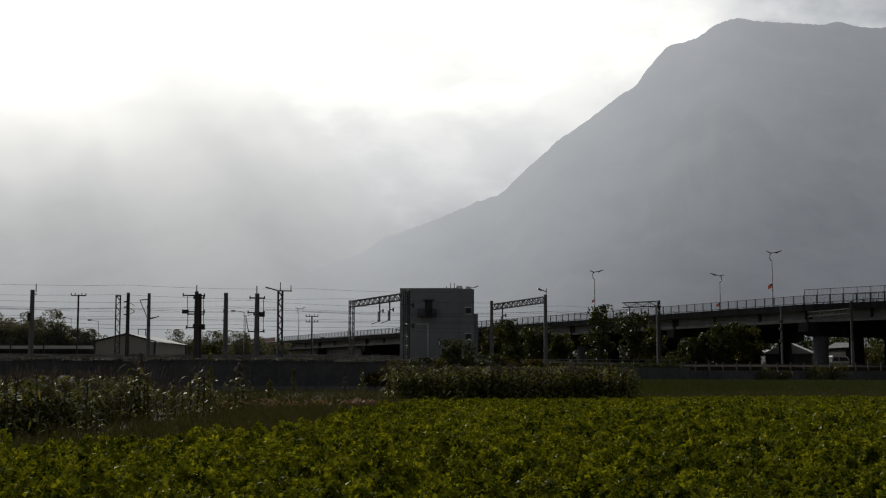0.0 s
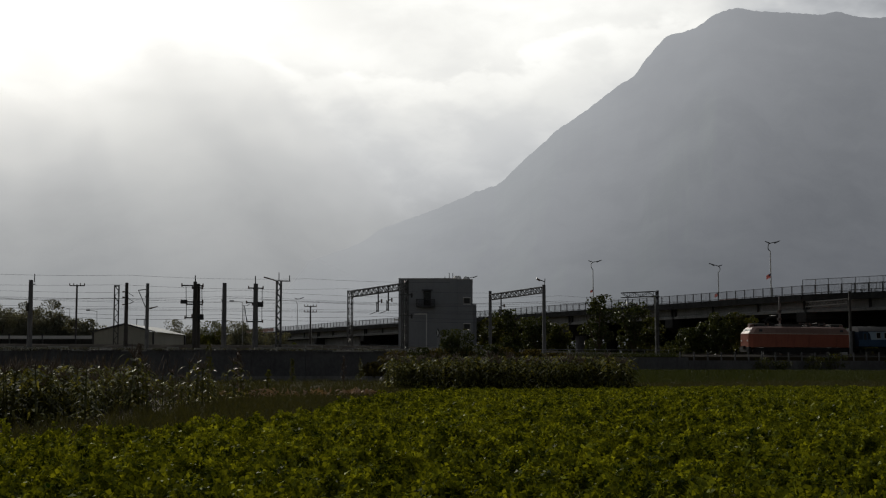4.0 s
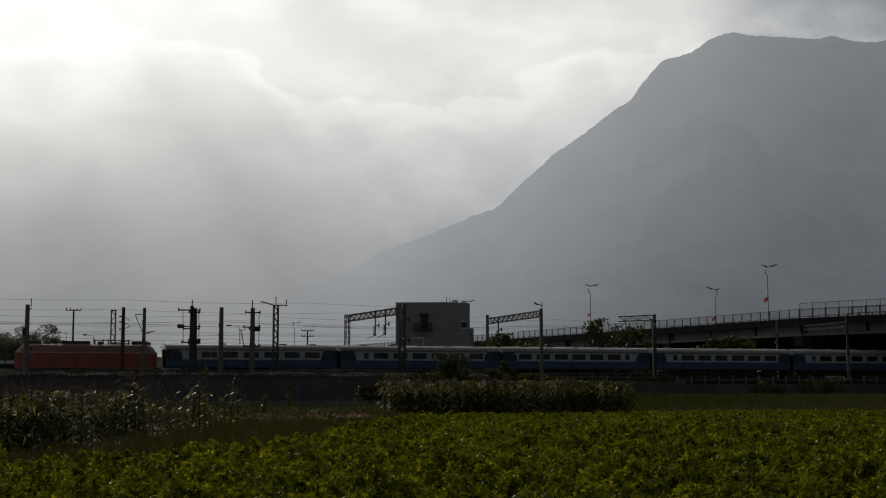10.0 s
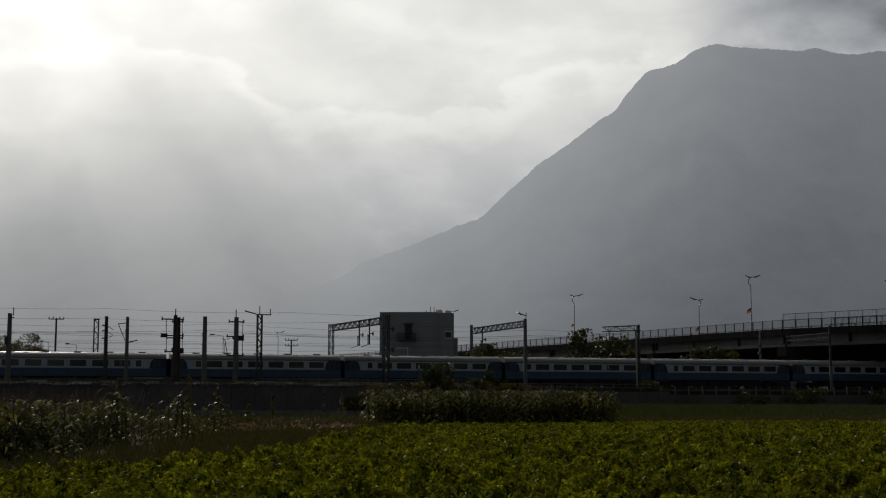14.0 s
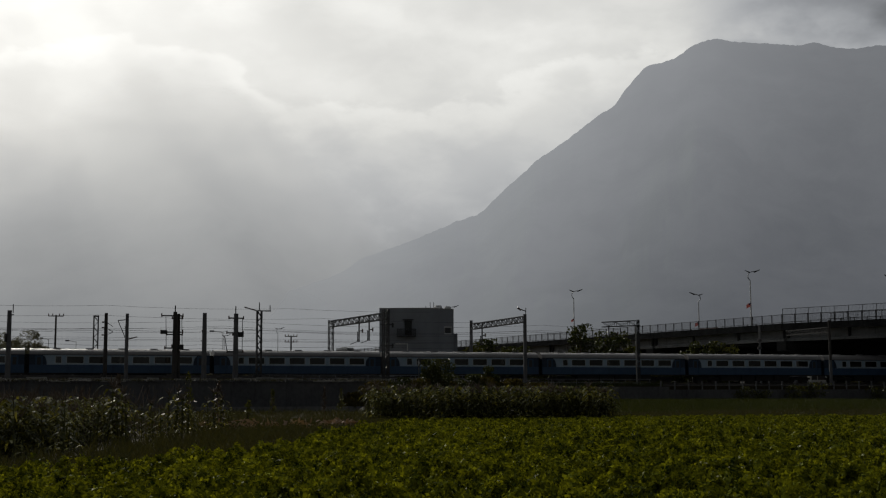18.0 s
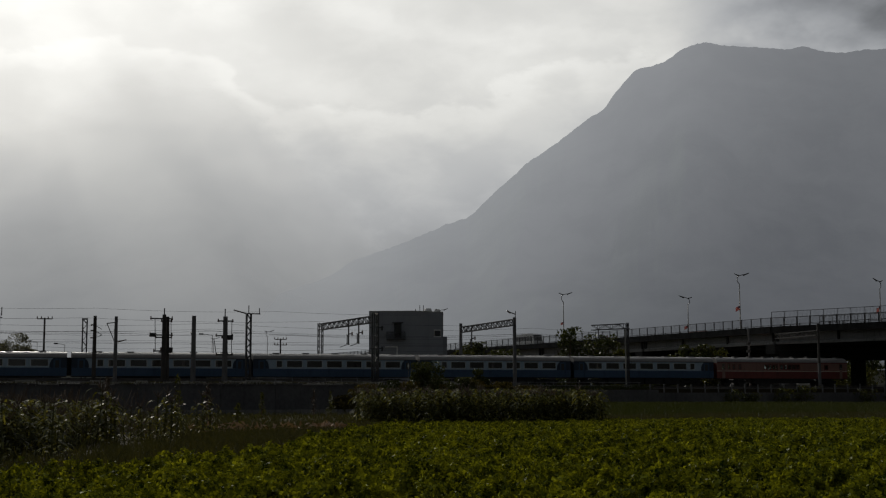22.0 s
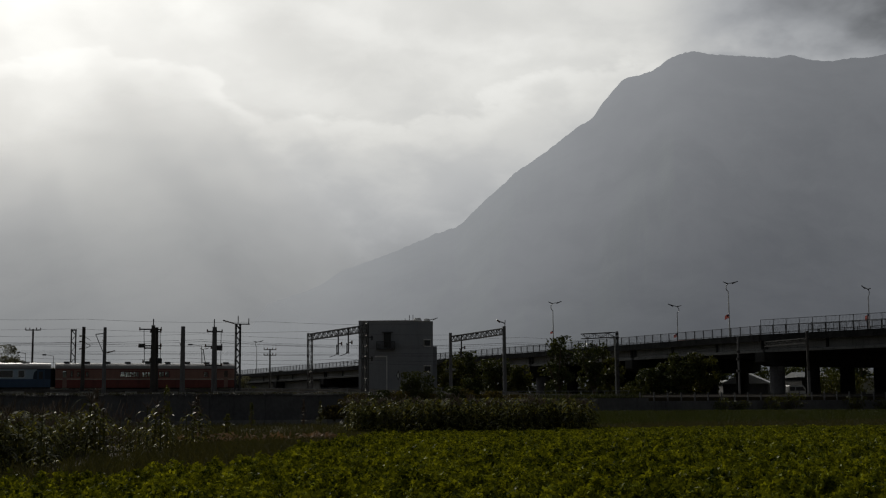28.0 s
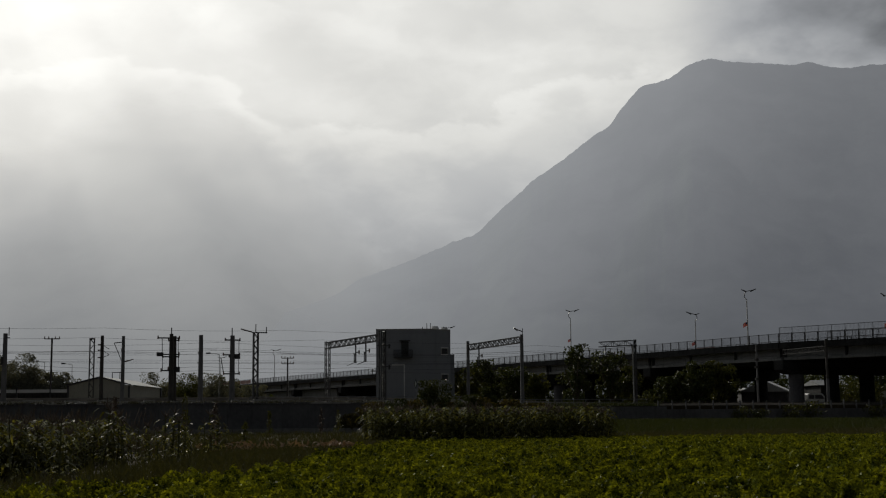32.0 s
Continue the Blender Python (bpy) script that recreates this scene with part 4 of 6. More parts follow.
via_far = thing("viaduct", vm(BEND, 0, 0), "grey concrete road viaduct with steel railings", "viaduct", kind="structure")
via_near = thing("viaduct", vm(BEND - 0.0001, 0, -0.012), "concrete viaduct span over the railway, blackened edge, shade painted underneath", "viaduct", kind="structure")
SPAN = 30.0
WIDE = 13.0
spans = [-165.0 + SPAN * i for i in range(25)]
ROAD = 27.0
for i, q0 in enumerate(spans):
    via = via_far if q0 >= BEND else via_near
    k = q0 - BEND
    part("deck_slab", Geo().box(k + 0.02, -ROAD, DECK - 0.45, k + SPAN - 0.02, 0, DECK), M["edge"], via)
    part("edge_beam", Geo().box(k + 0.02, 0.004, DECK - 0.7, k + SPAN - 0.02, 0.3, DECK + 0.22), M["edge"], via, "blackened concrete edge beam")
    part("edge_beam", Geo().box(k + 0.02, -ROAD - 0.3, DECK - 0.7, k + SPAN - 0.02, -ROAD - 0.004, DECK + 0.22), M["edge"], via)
    # front girder keeps its own grey; inner ones carry the painted under-deck shade
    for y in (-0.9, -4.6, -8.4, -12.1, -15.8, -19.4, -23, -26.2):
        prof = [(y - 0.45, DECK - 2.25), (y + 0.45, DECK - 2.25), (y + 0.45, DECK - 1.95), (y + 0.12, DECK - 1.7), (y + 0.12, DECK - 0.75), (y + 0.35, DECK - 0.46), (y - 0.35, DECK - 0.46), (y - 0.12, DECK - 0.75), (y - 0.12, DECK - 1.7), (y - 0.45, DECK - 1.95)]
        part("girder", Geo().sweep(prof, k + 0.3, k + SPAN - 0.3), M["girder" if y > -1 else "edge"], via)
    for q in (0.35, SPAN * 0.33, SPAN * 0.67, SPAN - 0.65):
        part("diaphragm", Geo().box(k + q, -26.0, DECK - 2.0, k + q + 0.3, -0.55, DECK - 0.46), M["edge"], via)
    part("road_surface", Geo().box(k + 0.02, -ROAD + 0.3, DECK + 0.004, k + SPAN - 0.02, -0.3, DECK + 0.07), M["asphalt"], via)
for i, k in enumerate(15.2 + 30.0 * j for j in range(-2, 7)):
    pier = thing("pier", vm(k, 0, 2.8), "grey concrete pier of round columns under a cross head", "bridge pier", "viaduct piers", "structure")
    # cross head and inner columns coloured dark in place of the deck's shade
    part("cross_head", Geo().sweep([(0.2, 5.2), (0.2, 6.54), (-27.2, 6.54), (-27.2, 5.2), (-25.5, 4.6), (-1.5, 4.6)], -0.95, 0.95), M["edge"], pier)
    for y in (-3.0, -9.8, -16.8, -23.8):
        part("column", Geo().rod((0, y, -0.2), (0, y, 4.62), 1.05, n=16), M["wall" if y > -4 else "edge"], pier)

# solid ramp wall under the far end of the viaduct
t = thing("ramp_wall", vm(172, 1.0, 0), "grey concrete ramp wall under the viaduct's far end", "wall", kind="structure")
for i in range(11):
    part("wall_panel", Geo().box(i * 10, -1.6, 2.5, i * 10 + 9.95, -1.2, 9.2), M["girder"], t)

# railings: one bay is a post, a top and a bottom rail and thin bars
bay = Geo()
for x in range(1, 150):
    if x % 10:
        bay.box(x * 0.2 - 0.012, -0.012, 0.12, x * 0.2 + 0.012, 0.012, 1.2)
bay_mesh = bay.mesh("railing_infill", M["steel"])
post_mesh = Geo().box(-0.05, -0.05, 0, 0.05, 0.05, 1.28).mesh("railing_post", M["dark_steel"])
rail_mesh = Geo().box(0, -0.03, -0.035, SPAN, 0.03, 0.035).mesh("railing_rail", M["steel"])
for side, w in ((0, -0.15), (1, WIDE + 0.15)):
    for k in spans:
        r = thing("railing", vm(k, w, DECK + 0.22), "grey steel railing along the viaduct edge", "railing", "viaduct railings")
        for z in (0.12, 1.22):
            part("rail", rail_mesh, None, r, m=pose(0, 0, z))
        for i in range(15):
            part("post", post_mesh, None, r, m=pose(i * 2.0, 0, 0))
        if side == 0:
            part("infill", bay_mesh, None, r)["kind"] = "stuff"
# taller screen where the road crosses the railway
for w in (-0.3, WIDE + 0.3):
    s = thing("bridge_screen", vm(-21.2, w, DECK + 0.2), "tall grey steel safety screen over the railway", "screen", "bridge screens")
    for i in range(19):
        part("post", Geo().box(i * 2.0 - 0.035, -0.04, 0, i * 2.0 + 0.035, 0.04, 2.08), M["steel"], s)
    for z in (1.2, 2.05):
        part("rail", Geo().box(-0.05, -0.035, z - 0.035, 36.05, 0.035, z + 0.035), M["steel"], s)
    for i in range(18):
        g = Geo()
        for j in range(1, 10):
            g.box(i * 2.0 + j * 0.2 - 0.008, -0.008, 0.1, i * 2.0 + j * 0.2 + 0.008, 0.008, 2.03)
        part("mesh_panel", g, M["steel"], s)


# street lamps on the viaduct
def street_lamp(k, w, flip, height=8.3, flag=""):
    t = thing("street_lamp", vm(k, w, DECK + 0.2), "slender grey street lamp with two curved arms on the viaduct", "street lamp", "street lamps")
    s = -1 if flip else 1
    part("post", Geo().rod((0, 0, 0), (0, 0, height * 0.84), 0.11, 0.07, 8), M["white"], t, "pale painted post")
    g = Geo()
    pts = [Vector((0, s * y, z)) for y, z in ((0, height * 0.84), (0.25, height * 0.86), (0.42, height * 0.9), (0.36, height * 0.95), (0.1, height * 0.985), (-0.35, height), (-1.0, height * 1.012))]
    for p, q in zip(pts, pts[1:]):
        g.rod(p, q, 0.06)
    part("curved_arm", g, M["steel"], t)
    part("lamp_head", Geo().rod((0, -s * 0.85, height * 1.0), (0, -s * 1.9, height * 1.045), 0.13, 0.06, 6), M["dark_steel"], t)
    part("lamp_head", Geo().rod((0, s * 0.05, height * 0.985), (0, s * 0.95, height * 1.02), 0.1, 0.05, 6), M["dark_steel"], t)
    return t


def flag_on(k, w, z, size, flutter):
    t = thing("flag", vm(k, w, z), "small red flag with a blue corner on a lamp post", "flag", "flags")
    g = Geo()
    n = 6
    for i in range(n):
        x0, x1 = i / n * size, (i + 1) / n * size
        f0, f1 = 0.12 * math.sin(5 * x0 + flutter), 0.12 * math.sin(5 * x1 + flutter)
        d0, d1 = -0.35 * x0, -0.35 * x1
        g.face((f0, x0, d0), (f1, x1, d1), (f1, x1, d1 + size * 0.66), (f0, x0, d0 + size * 0.66))
    part("cloth", g, M["red"], t)
    part("canton", Geo().face((-0.03, 0.02, size * 0.36), (-0.03, size * 0.4, size * 0.22), (-0.03, size * 0.4, size * 0.52), (-0.03, 0.02, size * 0.66)), M["blue_cloth"], t, "blue corner")
    return t


for k, w, flip, h in ((21.6, 0.15, False, 7.9), (67.0, 0.15, False, 8.4), (112, 0.15, False, 8.4), (209, 0.15, False, 8.6), (253, 0.15, False, 8.6), (5.0, WIDE - 0.2, True, 6.6), (48.5, WIDE - 0.2, True, 6.9)):
    street_lamp(k, w, flip, h)
flag_on(21.6, 0.1, 14.6, 0.9, 0.3)
flag_on(67.0, 0.1, 14.9, 0.65, 1.3)
flag_on(48.5, WIDE - 0.3, 13.6, 0.8, 2.0)
flag_on(5.0, WIDE - 0.3, 14.1, 1.1, 0.9)
banner = thing("railing_banner", vm(44.0, WIDE + 0.05, DECK + 0.3), "faded orange banner tied along the viaduct railing", "banner", "banners")
for i in range(3):
    part("cloth", Geo().box(i * 1.7, -0.012, 0.05 + 0.04 * i, i * 1.7 + 1.6, 0.012, 1.05), M["orange_cloth"], banner)
banner = thing("railing_banner", vm(226, -0.32, DECK + 0.25), "long faded orange banner tied along the viaduct railing", "banner", "banners")
for i in range(6):
    part("cloth", Geo().box(i * 4.2, -0.012, 0.05, i * 4.2 + 4.0, 0.012, 1.0), M["orange_cloth"], banner)


# ---- houses and a car seen under the viaduct ----
def small_house(x, y, w, d, eave, ridge, turn, label, roof="tin", wall_mat="white"):
    t = thing("house", pose(x, y, 2.9, 0, 0, turn), label, "house", "houses beyond the viaduct")
    part("wall", Geo().box(0, 0, 0, w, d, eave), M[wall_mat], t)
    g = Geo()
    g.face((-0.4, -0.5, eave), (w + 0.4, -0.5, eave), (w + 0.4, d / 2, ridge), (-0.4, d / 2, ridge))
    g.face((-0.4, d / 2, ridge), (w + 0.4, d / 2, ridge), (w + 0.4, d + 0.5, eave), (-0.4, d + 0.5, eave))
    g.face((-0.4, d + 0.5, eave - 0.15), (w + 0.4, d + 0.5, eave - 0.15), (w + 0.4, -0.5, eave - 0.15), (-0.4, -0.5, eave - 0.15))
    g.face((-0.4, -0.5, eave - 0.15), (w + 0.4, -0.5, eave - 0.15), (w + 0.4, -0.5, eave), (-0.4, -0.5, eave))
    g.face((-0.4, d + 0.5, eave), (-0.4, d / 2, ridge), (-0.4, -0.5, eave)).face((w + 0.4, -0.5, eave), (w + 0.4, d / 2, ridge), (w + 0.4, d + 0.5, eave))
    part("roof", g, M[roof], t)
    n = max(1, int(w / 2.6))
    for i in range(n):
        cx = (i + 0.5) * w / n
        prof = [(cx - 0.5, 0.9), (cx + 0.5, 0.9), (cx + 0.5, 1.9), (cx + 0.35, 2.25), (cx, 2.4), (cx - 0.35, 2.25), (cx - 0.5, 1.9)]
        wn = part("window", Geo().sweep([(-px_, z) for px_, z in prof], 0, 0.06).moved(Matrix.Translation((0, -0.06, 0)) @ pose(0, 0, 0, 0, 0, 90)), M["trim"], t, "dark arched window")
    return t


small_house(58.2, 232, 4.6, 7, 3.3, 3.75, 0, "small grey house with an arched window and a white roof", roof="white", wall_mat="wall")
small_house(63.8, 226, 4.0, 8, 2.9, 4.9, 64, "small grey house with an arched window and a white roof slope", roof="white", wall_mat="wall")
small_house(74.0, 240, 9.0, 9, 4.3, 5.3, 3, "dark house with a pale tin roof beyond the viaduct", wall_mat="edge")
small_house(88.0, 262, 10.0, 9, 4.6, 6.3, -8, "brownish house with a tin roof beyond the viaduct", wall_mat="cream")


def parked_car(m, label):
    t = thing("car", m, label, "car")
    prof = [(-2.1, 0.35), (2.1, 0.35), (2.15, 0.95), (1.75, 1.12), (0.95, 1.82), (0.6, 1.9), (-1.75, 1.88), (-2.05, 1.7), (-2.15, 1.0)]
    part("body", Geo().sweep(prof, -0.85, 0.85), M["white"], t)
    for s in (-1, 1):
        for w in ([(-1.85, 1.15), (-0.75, 1.15), (-0.75, 1.66), (-1.8, 1.66)], [(-0.6, 1.15), (1.35, 1.15), (0.8, 1.66), (-0.6, 1.66)]):
            part("side_window", Geo().sweep(w, s * 0.853 - 0.006, s * 0.853 + 0.006), M["trim"], t)
    part("windscreen", Geo().face((-0.75, 1.74, 1.15), (0.75, 1.74, 1.15), (0.7, 1.02, 1.79), (-0.7, 1.02, 1.79)), M["trim"], t)
    for x in (-1.35, 1.35):
        for y in (-0.8, 0.8):
            wh = part("wheel", Geo().rod((y - 0.09, x, 0.31), (y + 0.09, x, 0.31), 0.31, n=14), M["rubber"], t)
            part("hub", Geo().rod((y - 0.1, x, 0.31), (y + 0.1, x, 0.31), 0.17, n=10), M["steel"], wh)
    return t


CAR = parked_car(pose(67.2, 222, 2.93, 0, 0, -70), "white van parked beyond the viaduct")
CAR.scale = (1.25, 1.0, 1.3)


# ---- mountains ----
def haze_glow_material(name, dark, pale, low, high, sun_share):
    """Far forested slope; the bright air before it is painted in as the slope's own glow."""
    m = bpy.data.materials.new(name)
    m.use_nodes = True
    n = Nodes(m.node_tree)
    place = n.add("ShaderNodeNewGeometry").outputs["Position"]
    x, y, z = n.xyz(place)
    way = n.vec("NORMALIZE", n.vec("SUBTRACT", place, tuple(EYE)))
    # sunward and height terms paint the haze paler near the sun and upwards
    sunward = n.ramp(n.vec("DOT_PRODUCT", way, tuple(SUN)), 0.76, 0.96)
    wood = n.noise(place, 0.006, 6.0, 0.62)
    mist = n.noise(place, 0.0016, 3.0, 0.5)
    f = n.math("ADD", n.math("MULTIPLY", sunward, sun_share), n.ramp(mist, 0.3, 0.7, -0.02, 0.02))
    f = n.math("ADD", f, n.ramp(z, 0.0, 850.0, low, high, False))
    # the sun's shafts before the slopes, painted into their glow too
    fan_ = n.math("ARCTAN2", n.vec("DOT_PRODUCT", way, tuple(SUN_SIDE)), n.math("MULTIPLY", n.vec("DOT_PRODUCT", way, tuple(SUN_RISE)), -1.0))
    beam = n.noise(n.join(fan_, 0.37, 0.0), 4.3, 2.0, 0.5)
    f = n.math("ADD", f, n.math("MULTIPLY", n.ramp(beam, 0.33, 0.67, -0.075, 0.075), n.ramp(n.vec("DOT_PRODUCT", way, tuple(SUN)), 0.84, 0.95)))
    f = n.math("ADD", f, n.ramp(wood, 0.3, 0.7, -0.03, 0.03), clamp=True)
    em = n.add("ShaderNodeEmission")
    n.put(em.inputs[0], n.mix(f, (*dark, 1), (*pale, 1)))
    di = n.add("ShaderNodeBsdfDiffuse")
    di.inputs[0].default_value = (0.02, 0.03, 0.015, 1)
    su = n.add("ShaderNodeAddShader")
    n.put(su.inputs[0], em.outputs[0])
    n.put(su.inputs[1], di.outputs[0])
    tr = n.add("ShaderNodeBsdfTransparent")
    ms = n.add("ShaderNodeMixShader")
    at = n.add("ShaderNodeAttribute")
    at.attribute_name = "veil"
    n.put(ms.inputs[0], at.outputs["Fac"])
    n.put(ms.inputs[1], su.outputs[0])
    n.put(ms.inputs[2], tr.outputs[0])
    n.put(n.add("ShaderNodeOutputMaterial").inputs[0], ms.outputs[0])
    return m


def mountain(name, label, crest, dist, mat, rough, soft, veil_side):
    """A slope below a crest line. crest: (bearing, rise) in thousandths of the distance; soft: how far the cloud reaches down."""
    us = np.array([c[0] for c in crest], float)
    hs = np.array([c[1] for c in crest], float)
    n, rows = 900, 40
    u = np.linspace(us[0], us[-1], n)
    h = np.interp(u, us, hs)
    k = np.ones(9) / 9
    h = np.convolve(np.pad(h, 4, mode="edge"), k, "valid")
    h += np.array([noise.fractal(Vector((q * 0.035, 3.1, 0)), 0.9, 2.1, 6) for q in u]) * rough
    h += np.array([noise.fractal(Vector((q * 0.33, 7.7, 0)), 0.7, 2.1, 3) for q in u]) * 0.6
    verts, veil = [], []
    for j in range(rows):
        s = j / (rows - 1)
        for i in range(n):
            d = dist * (1.0 - 0.42 * s)
            rise = h[i] * (1 - s) ** 1.15
            relief = noise.fractal(Vector((u[i] * 0.012, s * 2.2, 0.7)), 0.8, 2.2, 5) * 0.05 * math.sin(math.pi * min(1, s * 1.4)) * (1 if s < 0.71 else 0)
            d *= 1 + relief
            verts.append((u[i] / 1000 * d, d, rise / 1000 * dist * (d / dist) + 1.6 + (0 if s < 1 else -4)))
            a = 0.0
            if soft:
                a = max(0.0, 1 - s / soft) ** 1.35
            # the slope thins out sideways in place of haze that thickens
            if veil_side is not None:
                e = (u[i] - veil_side[0]) / (veil_side[1] - veil_side[0])
                a = max(a, min(1.0, max(0.0, e)) ** 0.95)
            veil.append(a)
    faces = [(j * n + i, (j + 1) * n + i, (j + 1) * n + i + 1, j * n + i + 1) for j in range(rows - 1) for i in range(n - 1)]
    me = bpy.data.meshes.new(name)
    me.from_pydata(verts, [], faces)
    at = me.attributes.new("veil", "FLOAT", "POINT")
    at.data.foreach_set("value", np.array(veil, dtype=np.float32))
    me.materials.append(mat)
    for p in me.polygons:
        p.use_smooth = True
    return tagged(new(name, me), label, "mountain", kind="structure")


CREST = ((-300, -6), (-220, 28), (-150, 60), (-115, 76), (-80, 90), (-32, 112), (16, 132), (46, 144), (60, 158), (87, 182), (118, 204), (132, 215), (150, 227), (163, 247), (177, 259), (202, 267), (213, 276), (230, 282), (253, 279), (285, 277), (307, 279), (329, 275), (343, 274), (360, 276), (400, 280), (520, 250), (640, 120), (760, 40))
mountain("backdrop_mountain", "steep forested mountain with bright haze painted in as its own glow", CREST, 3000, haze_glow_material("mountain_haze_glow", (0.138, 0.146, 0.165), (0.49, 0.505, 0.53), -0.06, 0.31, 0.85), 2.2, 0.0, (0, -190))
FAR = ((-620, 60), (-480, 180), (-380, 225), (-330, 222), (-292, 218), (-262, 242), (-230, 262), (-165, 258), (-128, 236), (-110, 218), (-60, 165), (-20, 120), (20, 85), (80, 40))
mountain("backdrop_mountain", "far mountain slope fading out into cloud, haze painted in as its glow", FAR, 3900, haze_glow_material("far_haze_glow", (0.255, 0.266, 0.284), (0.62, 0.625, 0.62), -0.08, 0.84, 0.25), 3.0, 0.62, None)


# ---- trees and shrubs ----
def tree(x, y, z, height, spread, seed, leaf="leaf", label="dense broad-leaved tree with dark glossy leaves", name="tree", size=0.42, group="trees", n_leaf=900, low=0.25, full=0):
    r = np.random.default_rng(seed)
    t = thing(name, pose(x, y, z), label, "tree" if name == "tree" else "shrub", group)
    g = Geo()
    fork = height * low
    g.rod((0, 0, -0.1), (0.05, 0.02, fork), 0.035 * height, 0.024 * height, 8)
    tips = []
    for i in range(7):
        an = i * 2.4 + r.uniform(-0.4, 0.4)
        out = spread * r.uniform(0.35, 0.75)
        up = height * r.uniform(0.45, 0.9)
        p = Vector((0.05, 0.02, fork * r.uniform(0.7, 1.0)))
        q = Vector((math.cos(an) * out * 0.55, math.sin(an) * out * 0.55, (fork + up) / 2))
        e = Vector((math.cos(an) * out, math.sin(an) * out, up))
        g.rod(p, q, 0.016 * height, 0.011 * height, 6)
        g.rod(q, e, 0.011 * height, 0.004 * height, 5)
        tips += [q, e]
    part("trunk", g, M["bark"], t)
    # clumps round the limb ends, uneven and with gaps
    c = []
    for e in tips + [Vector((0, 0, height * 0.85))]:
        for j in range(3):
            c.append((e.x + r.normal() * spread * 0.25, e.y + r.normal() * spread * 0.25, min(height * 0.95, max(height * low * 0.55, e.z + r.normal() * height * 0.13))))
    for j in range(full):
        d = Vector((r.normal(), r.normal(), r.normal())).normalized() * r.uniform(0.3, 1.0)
        c.append((d.x * spread * 0.8, d.y * spread * 0.8, height * (0.5 + d.z * 0.38)))
    c = np.array(c)
    pick = r.integers(0, len(c), n_leaf)
    rad = spread * 0.27 * r.uniform(0.6, 1.3, len(c))[pick]
    v = r.normal(size=(n_leaf, 3))
    v /= np.linalg.norm(v, axis=1)[:, None]
    pos = c[pick] + v * (rad * r.uniform(0.45, 1.0, n_leaf) ** 0.5)[:, None]
    pos[:, 2] = np.clip(pos[:, 2], 0.15, height * 1.02)
    part("crown", quads_mesh("crown", leaves(r, pos, size, size * 0.5, 0.35, 0.2), M[leaf]), None, t)
    return t


TERR = RAIL - 0.45
# row of trees between the tracks and the viaduct
for i, (u, y, h, s, low) in enumerate(((868, 186, 5.6, 2.4, 0.12), (900, 190, 6.9, 2.7, 0.1), (950, 192, 6.0, 2.8, 0.1), (990, 196, 5.2, 2.2, 0.1), (1058, 186, 9.0, 2.6, 0.14), (1122, 188, 8.0, 2.7, 0.12), (1150, 196, 6.6, 2.2, 0.1), (1235, 190, 4.4, 2.2, 0.06), (1276, 188, 6.5, 2.5, 0.08), (1314, 188, 6.5, 2.4, 0.08), (1215, 200, 4.4, 2.6, 0.06))):
    tree((u - 784) / 2300 * y, y, TERR, h, s, 40 + i, "leaf" if i % 3 else "leaf2", n_leaf=2300, size=0.46, low=low)
for i, (u, y, h, s) in enumerate(((1520, 208, 3.4, 2.2), (1545, 212, 4.2, 2.4), (1590, 205, 4.0, 2.2), (1180, 176, 1.7, 1.3), (1200, 178, 1.3, 1.0))):
    tree((u - 784) / 2300 * y, y, TERR, h, s, 80 + i, "leaf2", "ragged yellowish shrub beside the viaduct", "shrub", 0.4, "shrubs", 420, 0.08)
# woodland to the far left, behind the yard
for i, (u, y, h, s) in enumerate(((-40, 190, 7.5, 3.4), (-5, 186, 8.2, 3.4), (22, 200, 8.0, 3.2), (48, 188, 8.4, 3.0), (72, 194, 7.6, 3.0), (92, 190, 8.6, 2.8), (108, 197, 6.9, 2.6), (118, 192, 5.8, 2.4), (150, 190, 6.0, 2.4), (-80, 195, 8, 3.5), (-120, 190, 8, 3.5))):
    tree((u - 784) / 2300 * y, y, TERR - 0.3, h, s, 110 + i, "hazed_wood_leaf", "dense olive-green tree of a wood behind the yard, haze painted into its leaves", n_leaf=8500, size=0.3, low=0.05, full=55, group="wood behind the yard")
# two in three of these carry the haze-paled leaf colour
for i, (u, y, h, s) in enumerate(((300, 250, 6.6, 3.0), (322, 235, 7.4, 3.2), (345, 255, 7.0, 3.4), (372, 240, 7.4, 3.2), (398, 250, 6.6, 3.2), (425, 225, 6.8, 2.8), (440, 240, 6.6, 3.0), (460, 232, 5.6, 2.8), (490, 226, 4.8, 2.6), (280, 262, 6.4, 3.0), (262, 270, 6.2, 3.0))):
    tree((u - 784) / 2300 * y, y, TERR - 0.2, h, s, 140 + i, "hazed_wood_leaf" if i % 3 else "leaf2", "low bushy tree beyond the tracks", n_leaf=5200, size=0.32, low=0.04, full=50, group="trees beyond the tracks")
# dark bushes at the wall's end, and scrub along the foot of the low wall
for i, (a, b, h, s) in enumerate(((15.8, -10.5, 5.7, 2.0), (17.8, -10.0, 5.0, 1.7), (23.0, -9.6, 5.0, 1.4), (12.5, -11.5, 3.6, 1.7), (20.2, -12, 4.0, 1.9))):
    p = rw(a, b)
    tree(p.x, p.y, 0.1, h, s, 170 + i, "leaf", "dark leafy bush at the end of the wall", "shrub", 0.27, "bushes by the wall", 5200, 0.05, 26)
